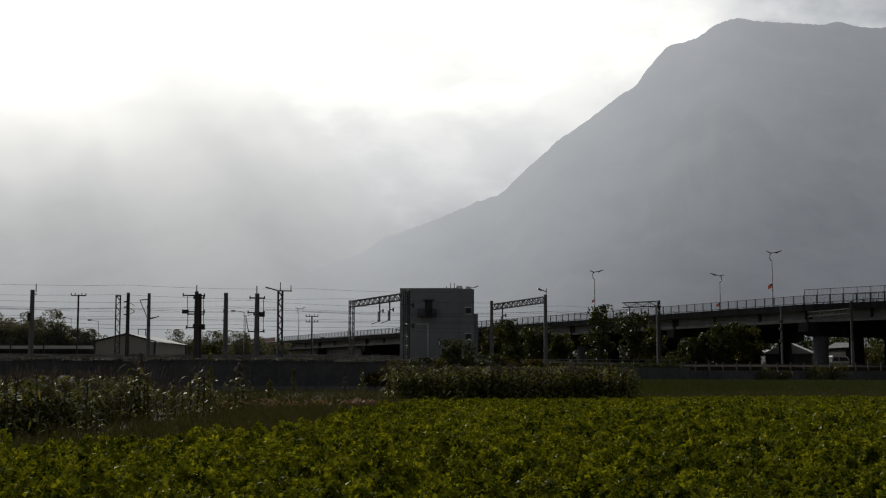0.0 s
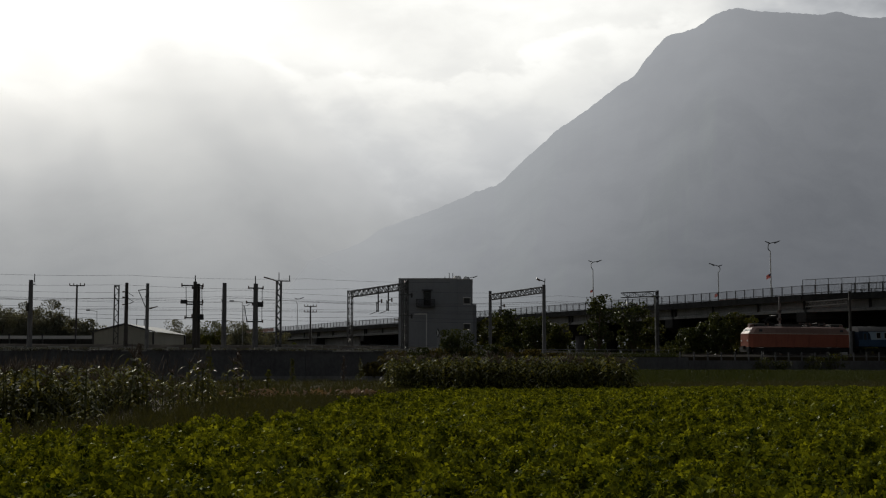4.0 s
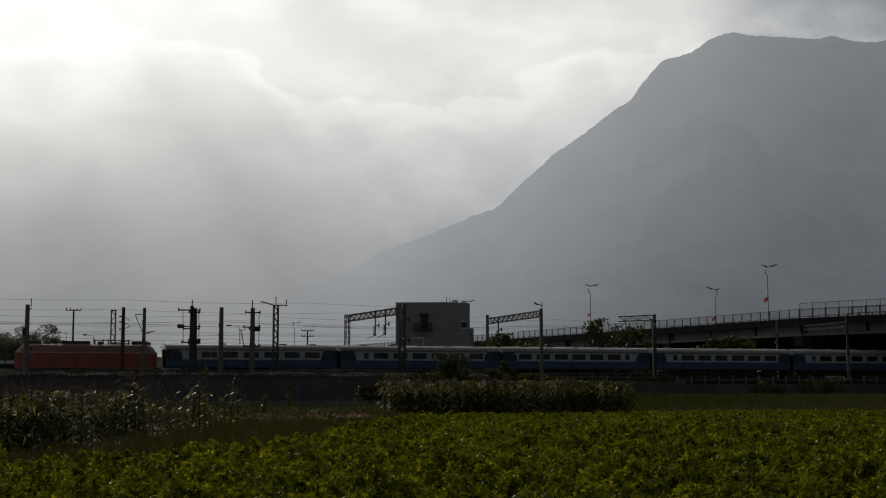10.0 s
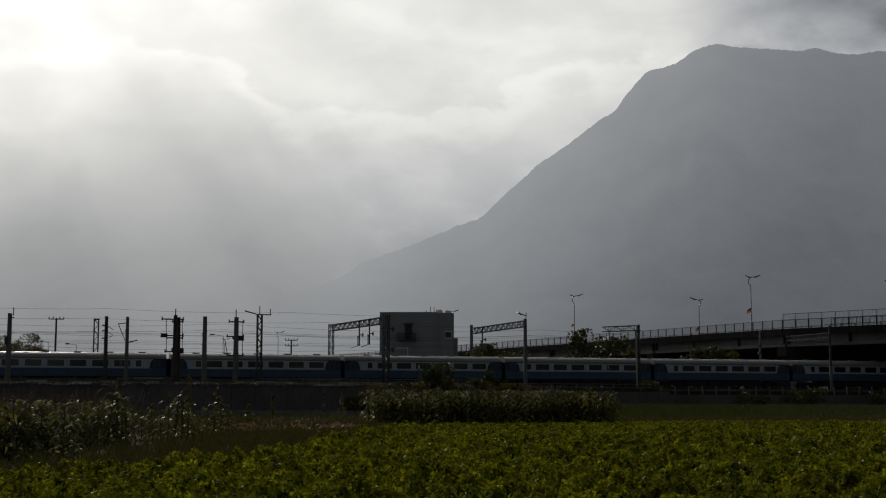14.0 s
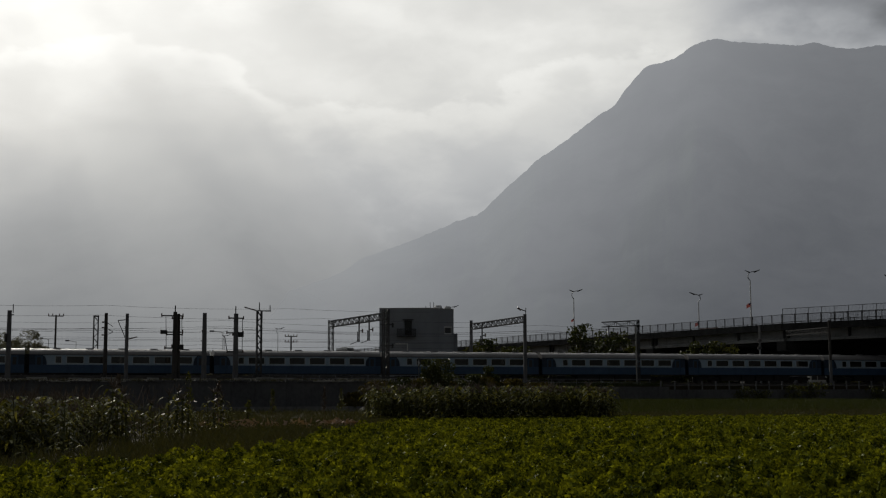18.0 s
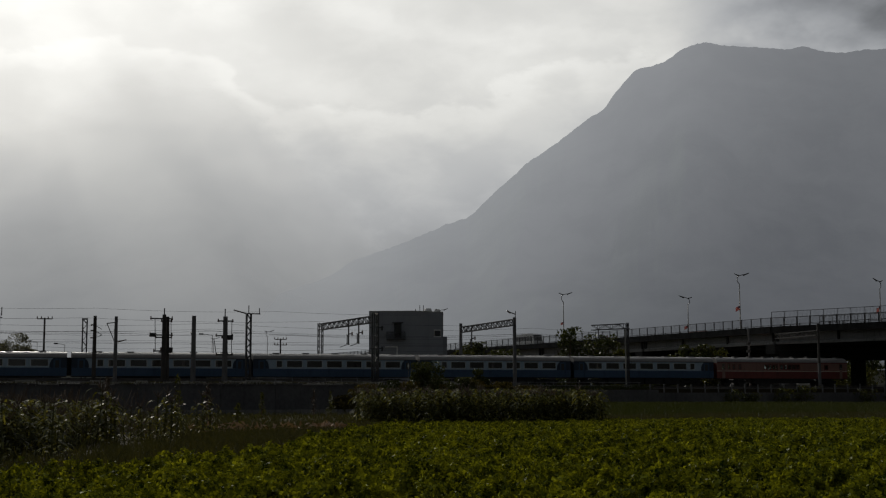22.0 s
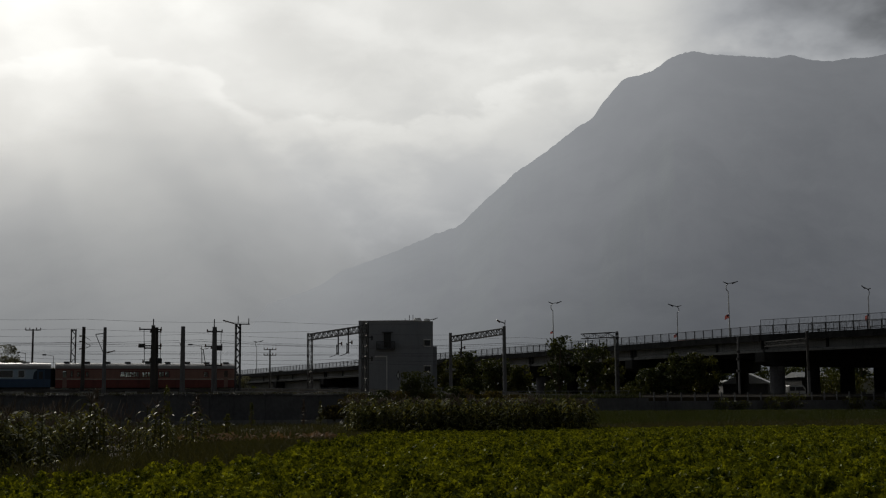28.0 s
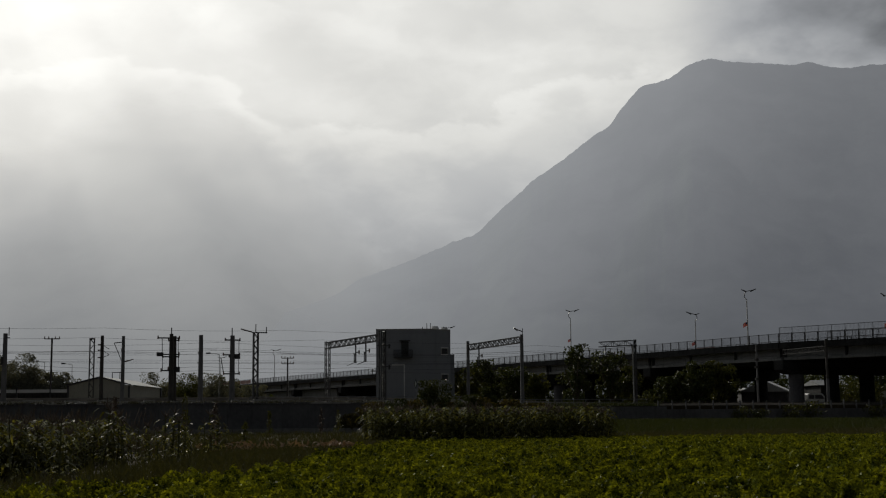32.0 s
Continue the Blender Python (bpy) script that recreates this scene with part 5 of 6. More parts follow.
for i, (a, b, h, s) in enumerate(((6.5, -11.2, 1.6, 1.3), (8.4, -11.0, 2.2, 1.5), (10.2, -11.4, 2.8, 1.6), (14.0, -12.5, 3.0, 1.7), (17.2, -13.0, 2.8, 1.7), (22.0, -12.0, 3.2, 1.7), (25.5, -11.4, 3.0, 1.7), (28.5, -11.2, 2.6, 1.6))):
    p = rw(a, b)
    tree(p.x, p.y, 0.1, h + 0.5, s, 400 + i, "brush", "ragged brownish scrub heaped against the wall's end", "shrub", 0.34, "scrub by the wall", 1100, 0.04)
for i, (a, b, h, s) in enumerate(((56, -9.8, 1.3, 1.4), (58.5, -9.8, 1.0, 1.3), (63, -10, 1.5, 1.5), (66, -9.8, 1.8, 1.4), (75, -9.9, 1.4, 1.3), (79, -10, 1.2, 1.5), (84, -9.8, 1.6, 1.6))):
    p = rw(a, b)
    tree(p.x, p.y, 0.95, h + 0.5, s, 180 + i, "leaf2", "low scrub at the foot of the fence wall", "shrub", 0.3, "scrub by the fence", 260, 0.04)

# dark thicket behind the viaduct
for i in range(30):
    u = 1150 + 15 * i + (i * 37 % 11)
    if 1318 < u < 1530:
        continue
    y = 222 + (i * 53 % 29)
    tree((u - 784) / 2300 * y, y, TERR, 6.2 + (i * 31 % 17) * 0.12, 2.9, 210 + i, "leaf", "dark dense tree in the shade behind the viaduct", n_leaf=650, size=0.7, low=0.05, group="thicket behind the viaduct")
for i in range(6, 22):
    u = 600 + 27 * i
    y = 262 + (i * 41 % 37)
    tree((u - 784) / 2300 * y, y, TERR, 6.0 + (i * 29 % 13) * 0.12, 3.4, 260 + i, "leaf", "dark tree under the far viaduct", n_leaf=500, size=0.8, low=0.05, group="trees under the viaduct")

for i in range(10):
    u = 1322 + 23 * i
    tree((u - 784) / 2300 * 286, 286 + i % 3 * 5, TERR, 7.6 + (i * 29 % 13) * 0.12, 3.9, 320 + i, "leaf", "dark tree behind the houses beyond the viaduct", n_leaf=900, size=0.7, low=0.03, group="trees under the viaduct")

for i, u in enumerate((596, 622, 645, 668, 690, 712)):
    tree((u - 784) / 2300 * 372, 372 + i % 3 * 4, TERR, 6.4 + i % 3 * 0.5, 4.2, 290 + i, "leaf", "dark tree beyond the far viaduct", n_leaf=600, size=0.9, low=0.02, group="trees under the viaduct")

# far tree belt beyond the viaduct, too far to part
r = np.random.default_rng(9)
c = np.stack([r.uniform(-260, 330, 5200), r.uniform(330, 420, 5200), TERR + 5.5 * r.beta(1.4, 2.2, 5200)], axis=1)
tagged(part("tree_belt", quads_mesh("tree_belt", leaves(r, c, 1.7, 1.2, 0.2), M["leaf"]), None), "dark far belt of trees beyond the viaduct", "trees", kind="stuff")


# ---- the crop in front ----
def field_edge(y):
    """The crop's left border."""
    return np.interp(y, [0, 20, 21.5, 24.6, 28.7, 31, 34, 46, 60, 75, 90, 96], [-9, -7.8, -7.3, -5.5, -4.9, -4.0, -3.4, -3.1, -2.5, -1.9, -0.8, 2.0])


def sprigs(r, centres, length, up=0.42):
    """Compound leaves: three broad leaflets spread round each centre."""
    n = len(centres)
    nor = r.normal(size=(n, 3))
    nor /= np.linalg.norm(nor, axis=1)[:, None]
    nor = nor * (1 - up) + np.array([0, 0, up])
    nor /= np.linalg.norm(nor, axis=1)[:, None]
    tan = np.cross(nor, r.normal(size=(n, 3)))
    tan /= np.linalg.norm(tan, axis=1)[:, None]
    bit = np.cross(nor, tan)
    ln = (length * r.uniform(0.7, 1.35, n))[:, None]
    out = []
    for an in (0, 118, 242):
        w = tan * math.cos(radians(an)) + bit * math.sin(radians(an))
        s = -tan * math.sin(radians(an)) + bit * math.cos(radians(an))
        base = centres + w * ln * 0.06
        mid = centres + w * ln * 0.52 + nor * ln * 0.1
        out.append(np.stack([base, mid + s * ln * 0.4, centres + w * ln * 1.08 - nor * ln * 0.1, mid - s * ln * 0.4], axis=1))
    return np.stack(out, axis=1).reshape(-1, 4, 3)


def crop_patch(name, y0, y1, pitch, per_plant, length, seed, whole=False):
    r = np.random.default_rng(seed)
    ys = np.arange(y0, y1, pitch)
    pts = []
    for y in ys:
        half = y * 0.375 + 1.2
        x = np.arange(max(-half, field_edge(y)), half, pitch)
        pts.append(np.stack([x, np.full_like(x, y)], axis=1))
    p = np.concatenate(pts)
    p = p + r.normal(size=p.shape) * pitch * 0.34
    clump = np.array([noise.fractal(Vector((q[0] * 0.9, q[1] * 0.6, 5.0)), 0.8, 2.0, 3) for q in p])
    wide = np.array([noise.noise(Vector((q[0] * 0.12, q[1] * 0.08, 1.0))) for q in p])
    keep = r.uniform(size=len(p)) > np.clip(0.08 - clump * 0.5, 0.0, 0.6)
    hole = np.array([noise.fractal(Vector((q[0] * 1.25, q[1] * 0.8, 9.0)), 0.9, 2.0, 2) for q in p])
    keep &= hole > -0.3
    p, clump, wide, hole = p[keep], clump[keep], wide[keep], hole[keep]
    n = len(p)
    # plants of uneven height, each a dome of leaves with a dark gap to the next
    tall = np.clip(0.46 + 0.08 * clump + 0.06 * wide + 0.1 * np.clip(hole, -0.3, 0.3) + r.normal(size=n) * 0.09, 0.16, 0.8)
    tall *= np.interp(p[:, 1], [45, 70, 95], [1.0, 0.68, 0.6])
    reach = pitch * 0.54 * np.clip(1.0 + 0.3 * clump + r.normal(size=n) * 0.16, 0.55, 1.5)
    th = r.uniform(0, 2 * np.pi, (n, per_plant))
    q = np.sqrt(r.uniform(0, 1, (n, per_plant)))
    cx = p[:, 0:1] + np.cos(th) * q * reach[:, None]
    cy = p[:, 1:2] + np.sin(th) * q * reach[:, None]
    cz = tall[:, None] * np.where(r.uniform(size=(n, per_plant)) < 0.86, (1 - 0.78 * q ** 2.2) * r.uniform(0.88, 1.08, (n, per_plant)), r.uniform(0.15, 0.8, (n, per_plant)))
    base = ground_height((cx - ORIGIN.x) * ALONG.x + (cy - ORIGIN.y) * ALONG.y, (cx - ORIGIN.x) * BEHIND.x + (cy - ORIGIN.y) * BEHIND.y)
    c = np.stack([cx, cy, cz + base], axis=2).reshape(-1, 3)
    q4 = leaves(r, c, length, length * 0.7, 0.4, 0.15) if whole else sprigs(r, c, length)
    tagged(part(name, quads_mesh(name, q4, M["crop"]), None), "bushy green bean crop with glossy leaves", "crop", kind="stuff")


crop_patch("bean_crop", 10.5, 26, 0.44, 90, 0.062, 21)
crop_patch("bean_crop", 26, 50, 0.48, 66, 0.078, 22)
crop_patch("bean_crop", 50, 93, 0.56, 56, 0.13, 23, True)


# ---- corn ----
def corn_parts(seed, height):
    r = np.random.default_rng(seed)
    st = Geo().rod((0, 0, 0), (0.03, 0.02, height * 0.93), 0.018, 0.009, 5)
    lf = []
    for i in range(14):
        z = height * (0.06 + 0.062 * i)
        an = i * 2.6 + r.uniform(-0.5, 0.5)
        ln = height * r.uniform(0.28, 0.42)
        w = height * 0.055
        c, s = math.cos(an), math.sin(an)
        pts = []
        for k in range(5):
            q = k / 4
            out = ln * q * (1 - 0.12 * q)
            up = ln * (0.75 * q - 1.0 * q * q) * r.uniform(0.8, 1.2)
            ww = w * (1 - q * 0.9) * (0.6 + 0.8 * q if q < 0.5 else 1)
            pts.append((np.array([c * out - s * ww, s * out + c * ww, z + up]), np.array([c * out + s * ww, s * out - c * ww, z + up])))
        for (a, b), (d, e) in zip(pts, pts[1:]):
            lf.append([a, b, e, d])
    ta = Geo()
    for i in range(6):
        an = i * 1.05 + r.uniform(-0.3, 0.3)
        ta.rod((0.03, 0.02, height * 0.9), (0.03 + math.cos(an) * 0.11, 0.02 + math.sin(an) * 0.11, height * r.uniform(1.0, 1.08)), 0.012, 0.006, 4)
    return st, np.array(lf), ta


KINDS = [corn_parts(300 + i, 1.0) for i in range(5)]
CORN = [(s.mesh("stalk", M["corn"]), quads_mesh("corn_leaves", l, M["corn"]), t.mesh("tassel", M["tassel"])) for s, l, t in KINDS]


def corn_plant(x, y, z, h, r):
    s, l, t = CORN[int(r.integers(0, 5))]
    ob = thing("corn_plant", pose(x, y, z, r.uniform(-4, 4), r.uniform(-4, 4), r.uniform(0, 360)), "tall green corn plant with a brown tassel", "corn plant", "corn at the field edge")
    ob.scale = (h, h, h)
    part("stalk", s, None, ob)
    part("foliage", l, None, ob)["kind"] = "stuff"
    part("tassel", t, None, ob)


def corn_stuff(name, centres, heights, label, seed):
    r = np.random.default_rng(seed)
    allq = []
    for (x, y, z), h in zip(centres, heights):
        lf = KINDS[int(r.integers(0, 5))][1] * h
        an = r.uniform(0, 6.28)
        c, s = math.cos(an), math.sin(an)
        rot = np.stack([lf[..., 0] * c - lf[..., 1] * s, lf[..., 0] * s + lf[..., 1] * c, lf[..., 2]], axis=-1)
        allq.append(rot + np.array([x, y, z]))
    tagged(part(name, quads_mesh(name, np.concatenate(allq), M["corn"]), None), label, "corn", kind="stuff")


r = np.random.default_rng(31)
# left strip: single plants in front, the rest as one stand
for i in range(150):
    y = r.uniform(34, 50)
    x = r.uniform(-0.36 * y - 1.0, -0.262 * y)
    gap = noise.noise(Vector((x * 0.45, y * 0.2, 2)))
    if gap < -0.12 and x > -11:
        continue
    corn_plant(x, y, 0.05, r.uniform(1.15, 1.75), r)
# ragged single clumps on towards the wall's foot
for u, y, h in ((232, 46, 2.1), (243, 47, 2.25), (251, 45, 1.8), (214, 46, 1.6), (268, 48, 1.7), (292, 50, 1.4), (312, 50, 1.5), (338, 52, 1.9), (350, 53, 2.05), (362, 52, 1.7), (408, 58, 1.6), (418, 60, 2.0), (432, 60, 1.6), (326, 48, 1.3), (372, 55, 1.4)):
    corn_plant((u - 784) / 2300 * y, y, 0.05, h, r)
    corn_plant((u - 778) / 2300 * y, y + 0.7, 0.05, h * 0.85, r)
cs = [(r.uniform(-0.37 * y - 1.5, -11.0 - (y - 38) * 0.1), y, 0.05) for y in r.uniform(36.5, 60, 800)]
corn_stuff("corn_stand", cs, r.uniform(1.2, 1.8, len(cs)), "dark stand of corn beside the bean field", 32)
# middle patch
for i in range(70):
    x = r.uniform(-3.6, 12.0)
    corn_plant(x, 83.0 + 0.25 * x + r.uniform(-1.2, 0.8), 0.15, r.uniform(1.9, 2.4), r)
cs = [(x, 84.5 + 0.25 * x + r.uniform(0, 9), 0.15) for x in r.uniform(-3.4, 13.0, 800)]
corn_stuff("corn_stand", cs, r.uniform(1.9, 2.5, len(cs)), "dense dark stand of corn before the railway", 33)


# ---- grass, weeds and litter ----
def tufts(name, centres, height, blades, mat, label, seed, spread=0.18, lean=0.35, width=0.012):
    r = np.random.default_rng(seed)
    n = len(centres) * blades
    c = np.repeat(np.asarray(centres), blades, axis=0) + np.concatenate([r.normal(size=(n, 2)) * spread, np.zeros((n, 1))], axis=1)
    h = height * r.uniform(0.4, 1.15, n)
    an = r.uniform(0, 2 * np.pi, n)
    w = np.stack([np.cos(an), np.sin(an), np.zeros(n)], axis=1) * width
    tip = np.stack([r.normal(size=n) * lean, r.normal(size=n) * lean, np.ones(n)], axis=1) * h[:, None]
    q = np.stack([c - w, c + w, c + tip * np.array([1, 1, 0.95]) + w * 0.2, c + tip - w * 0.2], axis=1)
    tagged(part(name, quads_mesh(name, q, M[mat]), None), label, "grass", kind="stuff")


def on_ground(x, y):
    a = (x - ORIGIN.x) * ALONG.x + (y - ORIGIN.y) * ALONG.y
    b = (x - ORIGIN.x) * BEHIND.x + (y - ORIGIN.y) * BEHIND.y
    return np.stack([x, y, ground_height(a, b)], axis=1)


y = r.uniform(19, 80, 3800)
x = field_edge(y) - np.abs(r.normal(size=3800)) * (0.8 + y * 0.05) - 0.1
tufts("grass_verge", on_ground(x, y), 0.42, 13, "weed", "rough dark green grass along the field edge", 51, 0.2, 0.35, 0.014)
y = r.uniform(62, 138, 3000)
x = r.uniform(-0.4 * y, -2, 3000)
tufts("rough_grass", on_ground(x, y), 0.45, 8, "weed", "dark rough grass before the retaining wall", 52, 0.3, 0.4, 0.02)
y = r.uniform(44, 64, 230)
x = r.uniform(-0.38 * y, -12, 230)
tufts("dry_grass", on_ground(x, y) + np.array([0, 0, 0.1]), 1.85, 6, "tassel", "tall brown seeding grass among the corn", 53, 0.3, 0.16, 0.012)
# paddy beyond the crop, right of the corn
y = r.uniform(90, 152, 16000)
x = r.uniform(8, 75, 16000)
ok = (x < y * 0.4) & (((x - ORIGIN.x) * BEHIND.x + (y - ORIGIN.y) * BEHIND.y) < -9.4)
near_ = ok & (y < 105 + 0.28 * x)
ok &= ~near_
tufts("rough_grass", on_ground(x[near_], y[near_]), 0.35, 9, "weed", "rough brownish grass between crop and meadow", 56, 0.3, 0.3, 0.03)
tufts("meadow_grass", on_ground(x[ok], y[ok]), 0.42, 9, "grass", "short green grass meadow before the fence", 54, 0.3, 0.3, 0.03)
# weeds on the terrace edge
a_ = r.uniform(-60, 46, 1500)
p = np.array([rw(q, -8.1 + abs(w_) * 0.9, TERR) for q, w_ in zip(a_, r.normal(size=1500))])
tufts("trackside_weeds", p, 0.55, 8, "grass", "weeds along the track edge above the wall", 55, 0.25, 0.4, 0.02)
# broken pale kerb pieces and litter along the wall's top
n = 900
a_ = np.concatenate([r.normal(size=n // 6) * 4.0 + c_ for c_ in (-46, -33, -22, -8, 6, 19)])
b_ = -8.75 + r.normal(size=n) * 0.15
p = np.array([rw(q, w_, 3.42 + 0.14 * k_) for q, w_, k_ in zip(a_, b_, r.uniform(0, 1, n))])
tagged(part("rubble", quads_mesh("rubble", leaves(r, p, 0.5, 0.16, 0.5), M["rubble"]), None), "pale broken concrete and litter along the wall top", "rubble", kind="stuff")
# low dark weeds that root on the wall's top
a_ = r.uniform(-60, 11, 900)
a_ = a_[np.array([noise.noise(Vector((q * 0.35, 4, 0))) for q in a_]) > -0.15]
p = np.array([rw(q, -8.65 + w_ * 0.14, 3.4) for q, w_ in zip(a_, r.normal(size=len(a_)))])
tufts("wall_weeds", p, 0.34, 7, "weed", "low dark weeds rooted on the wall top", 57, 0.16, 0.7, 0.02)
# pale husks and stones at the crop's far border
n = 360
x = np.concatenate([r.uniform(-10.4, -5.0, 150), r.normal(size=210) * 0.75 - 4.5])
y = 62 + r.normal(size=n) * 0.8
x[150:] = r.normal(size=210) * 0.55 - 3.9
y[150:] = 62 + r.normal(size=210) * 0.4
c = on_ground(x, y) + np.stack([np.zeros(n), np.zeros(n), 0.1 + 0.5 * r.beta(2, 2, n)], axis=1)
tagged(part("corn_husks", quads_mesh("corn_husks", leaves(r, c, 0.34, 0.12, 0.3), M["dry"]), None), "pale dry corn husks heaped at the field border", "husks", kind="stuff")
# single tall weeds in front of the wall
for i, (u, y, h) in enumerate(((372, 66, 2.9), (425, 64, 2.4), (520, 96, 2.2), (610, 110, 2.6), (640, 112, 2.4), (250, 52, 2.5), (478, 70, 1.4))):
    x = (u - 784) / 2300 * y
    t = thing("tall_weed", pose(x, y, 0.05), "tall dry brownish weed stalk before the wall", "weed", "tall weeds")
    rr = np.random.default_rng(500 + i)
    for j in range(4):
        part("stem", Geo().rod((0, 0, 0), (rr.normal() * 0.14, rr.normal() * 0.14, h * rr.uniform(0.75, 1.0)), 0.02, 0.008, 4), M["tassel"], t)
    zz = rr.uniform(0.2, 1.0, 90)
    cc = np.stack([rr.normal(size=90) * 0.2 * (1.15 - zz), rr.normal(size=90) * 0.2 * (1.15 - zz), zz * h], axis=1)
    part("foliage", quads_mesh("weed_leaves", leaves(rr, cc, 0.3, 0.08, 0.2, 0.3), M["tassel" if i % 2 else "leaf2"]), None, t)["kind"] = "stuff"


# ---- the train ----
HALF = 1.4


def side_band(parent, name, mat, x0, x1, z0, z1, holes, label=""):
    """Both side walls of a car between two heights, one sheet each with the openings cut out; holes: (x0, x1, z0, z1)."""
    xs = sorted({x0, x1, *(h[0] for h in holes), *(h[1] for h in holes)})
    zs = sorted({z0, z1, *(h[2] for h in holes), *(h[3] for h in holes)})

    def solid(i, j):
        if not (0 <= i < len(xs) - 1 and 0 <= j < len(zs) - 1):
            return False
        cx, cz = (xs[i] + xs[i + 1]) / 2, (zs[j] + zs[j + 1]) / 2
        return not any(h[0] < cx < h[1] and h[2] < cz < h[3] for h in holes)

    for s in (-1, 1):
        g = Geo()
        seen = {}

        def at(i, j, k):
            if (i, j, k) not in seen:
                seen[i, j, k] = len(g.v)
                g.v.append((xs[i], s * (HALF - 0.06 * k), zs[j]))
            return seen[i, j, k]

        for i in range(len(xs) - 1):
            for j in range(len(zs) - 1):
                if not solid(i, j):
                    continue
                for k in (0, 1):
                    q = [at(i, j, k), at(i + 1, j, k), at(i + 1, j + 1, k), at(i, j + 1, k)]
                    g.f.append(tuple(q if (s < 0) == (k == 0) else reversed(q)))
                for (p, q), (di, dj) in ((((0, 0), (1, 0)), (0, -1)), (((1, 0), (1, 1)), (1, 0)), (((1, 1), (0, 1)), (0, 1)), (((0, 1), (0, 0)), (-1, 0))):
                    if not solid(i + di, j + dj):
                        f = [at(i + p[0], j + p[1], 0), at(i + p[0], j + p[1], 1), at(i + q[0], j + q[1], 1), at(i + q[0], j + q[1], 0)]
                        g.f.append(tuple(f if s < 0 else reversed(f)))
        part(name, g, mat, parent, label)


def panes(parent, holes, mat="pane", rim="frame"):
    for s in (-1, 1):
        for h0, h1, w0, w1 in holes:
            y = s * (HALF - 0.035)
            p = part("window_pane", Geo().box(h0, y - 0.008, w0, h1, y + 0.008, w1), M[mat], parent)
            p.visible_shadow = False
            g = Geo()
            o = s * (HALF + 0.012)
            lo, hi = sorted((o, s * (HALF - 0.02)))
            e = 0.075
            g.box(h0 - e, lo, w0 - e, h1 + e, hi, w0).box(h0 - e, lo, w1, h1 + e, hi, w1 + e).box(h0 - e, lo, w0, h0, hi, w1).box(h1, lo, w0, h1 + e, hi, w1)
            part("window_frame", g, M[rim], p)


ROOF = [(-HALF, 3.0), (-1.36, 3.22), (-1.18, 3.45), (-0.8, 3.63), (-0.3, 3.73), (0.3, 3.73), (0.8, 3.63), (1.18, 3.45), (1.36, 3.22), (HALF, 3.0)]


def bogie(parent, x):
    b = part("bogie", Geo().box(x - 1.5, -1.05, 0.45, x + 1.5, -0.9, 0.72, 0.05).box(x - 1.5, 0.9, 0.45, x + 1.5, 1.05, 0.72, 0.05).box(x - 0.3, -0.95, 0.5, x + 0.3, 0.95, 0.85), M["black"], parent)
    for dx in (-1.05, 1.05):
        for y in (-0.6, 0.6):
            part("wheel", Geo().rod((x + dx, y - 0.07, 0.43), (x + dx, y + 0.07, 0.43), 0.43, n=16), M["dark_steel"], b)
    return b


def seats(parent, x0, x1):
    n = int((x1 - x0) / 1.05)
    for i in range(n):
        x = x0 + i * 1.05
        for y in (-0.75, 0.75):
            part("seat", Geo().box(x, y - 0.5, 1.1, x + 0.5, y + 0.5, 1.5).box(x + 0.42, y - 0.5, 1.5, x + 0.55, y + 0.5, 2.28), M["seat"], parent)


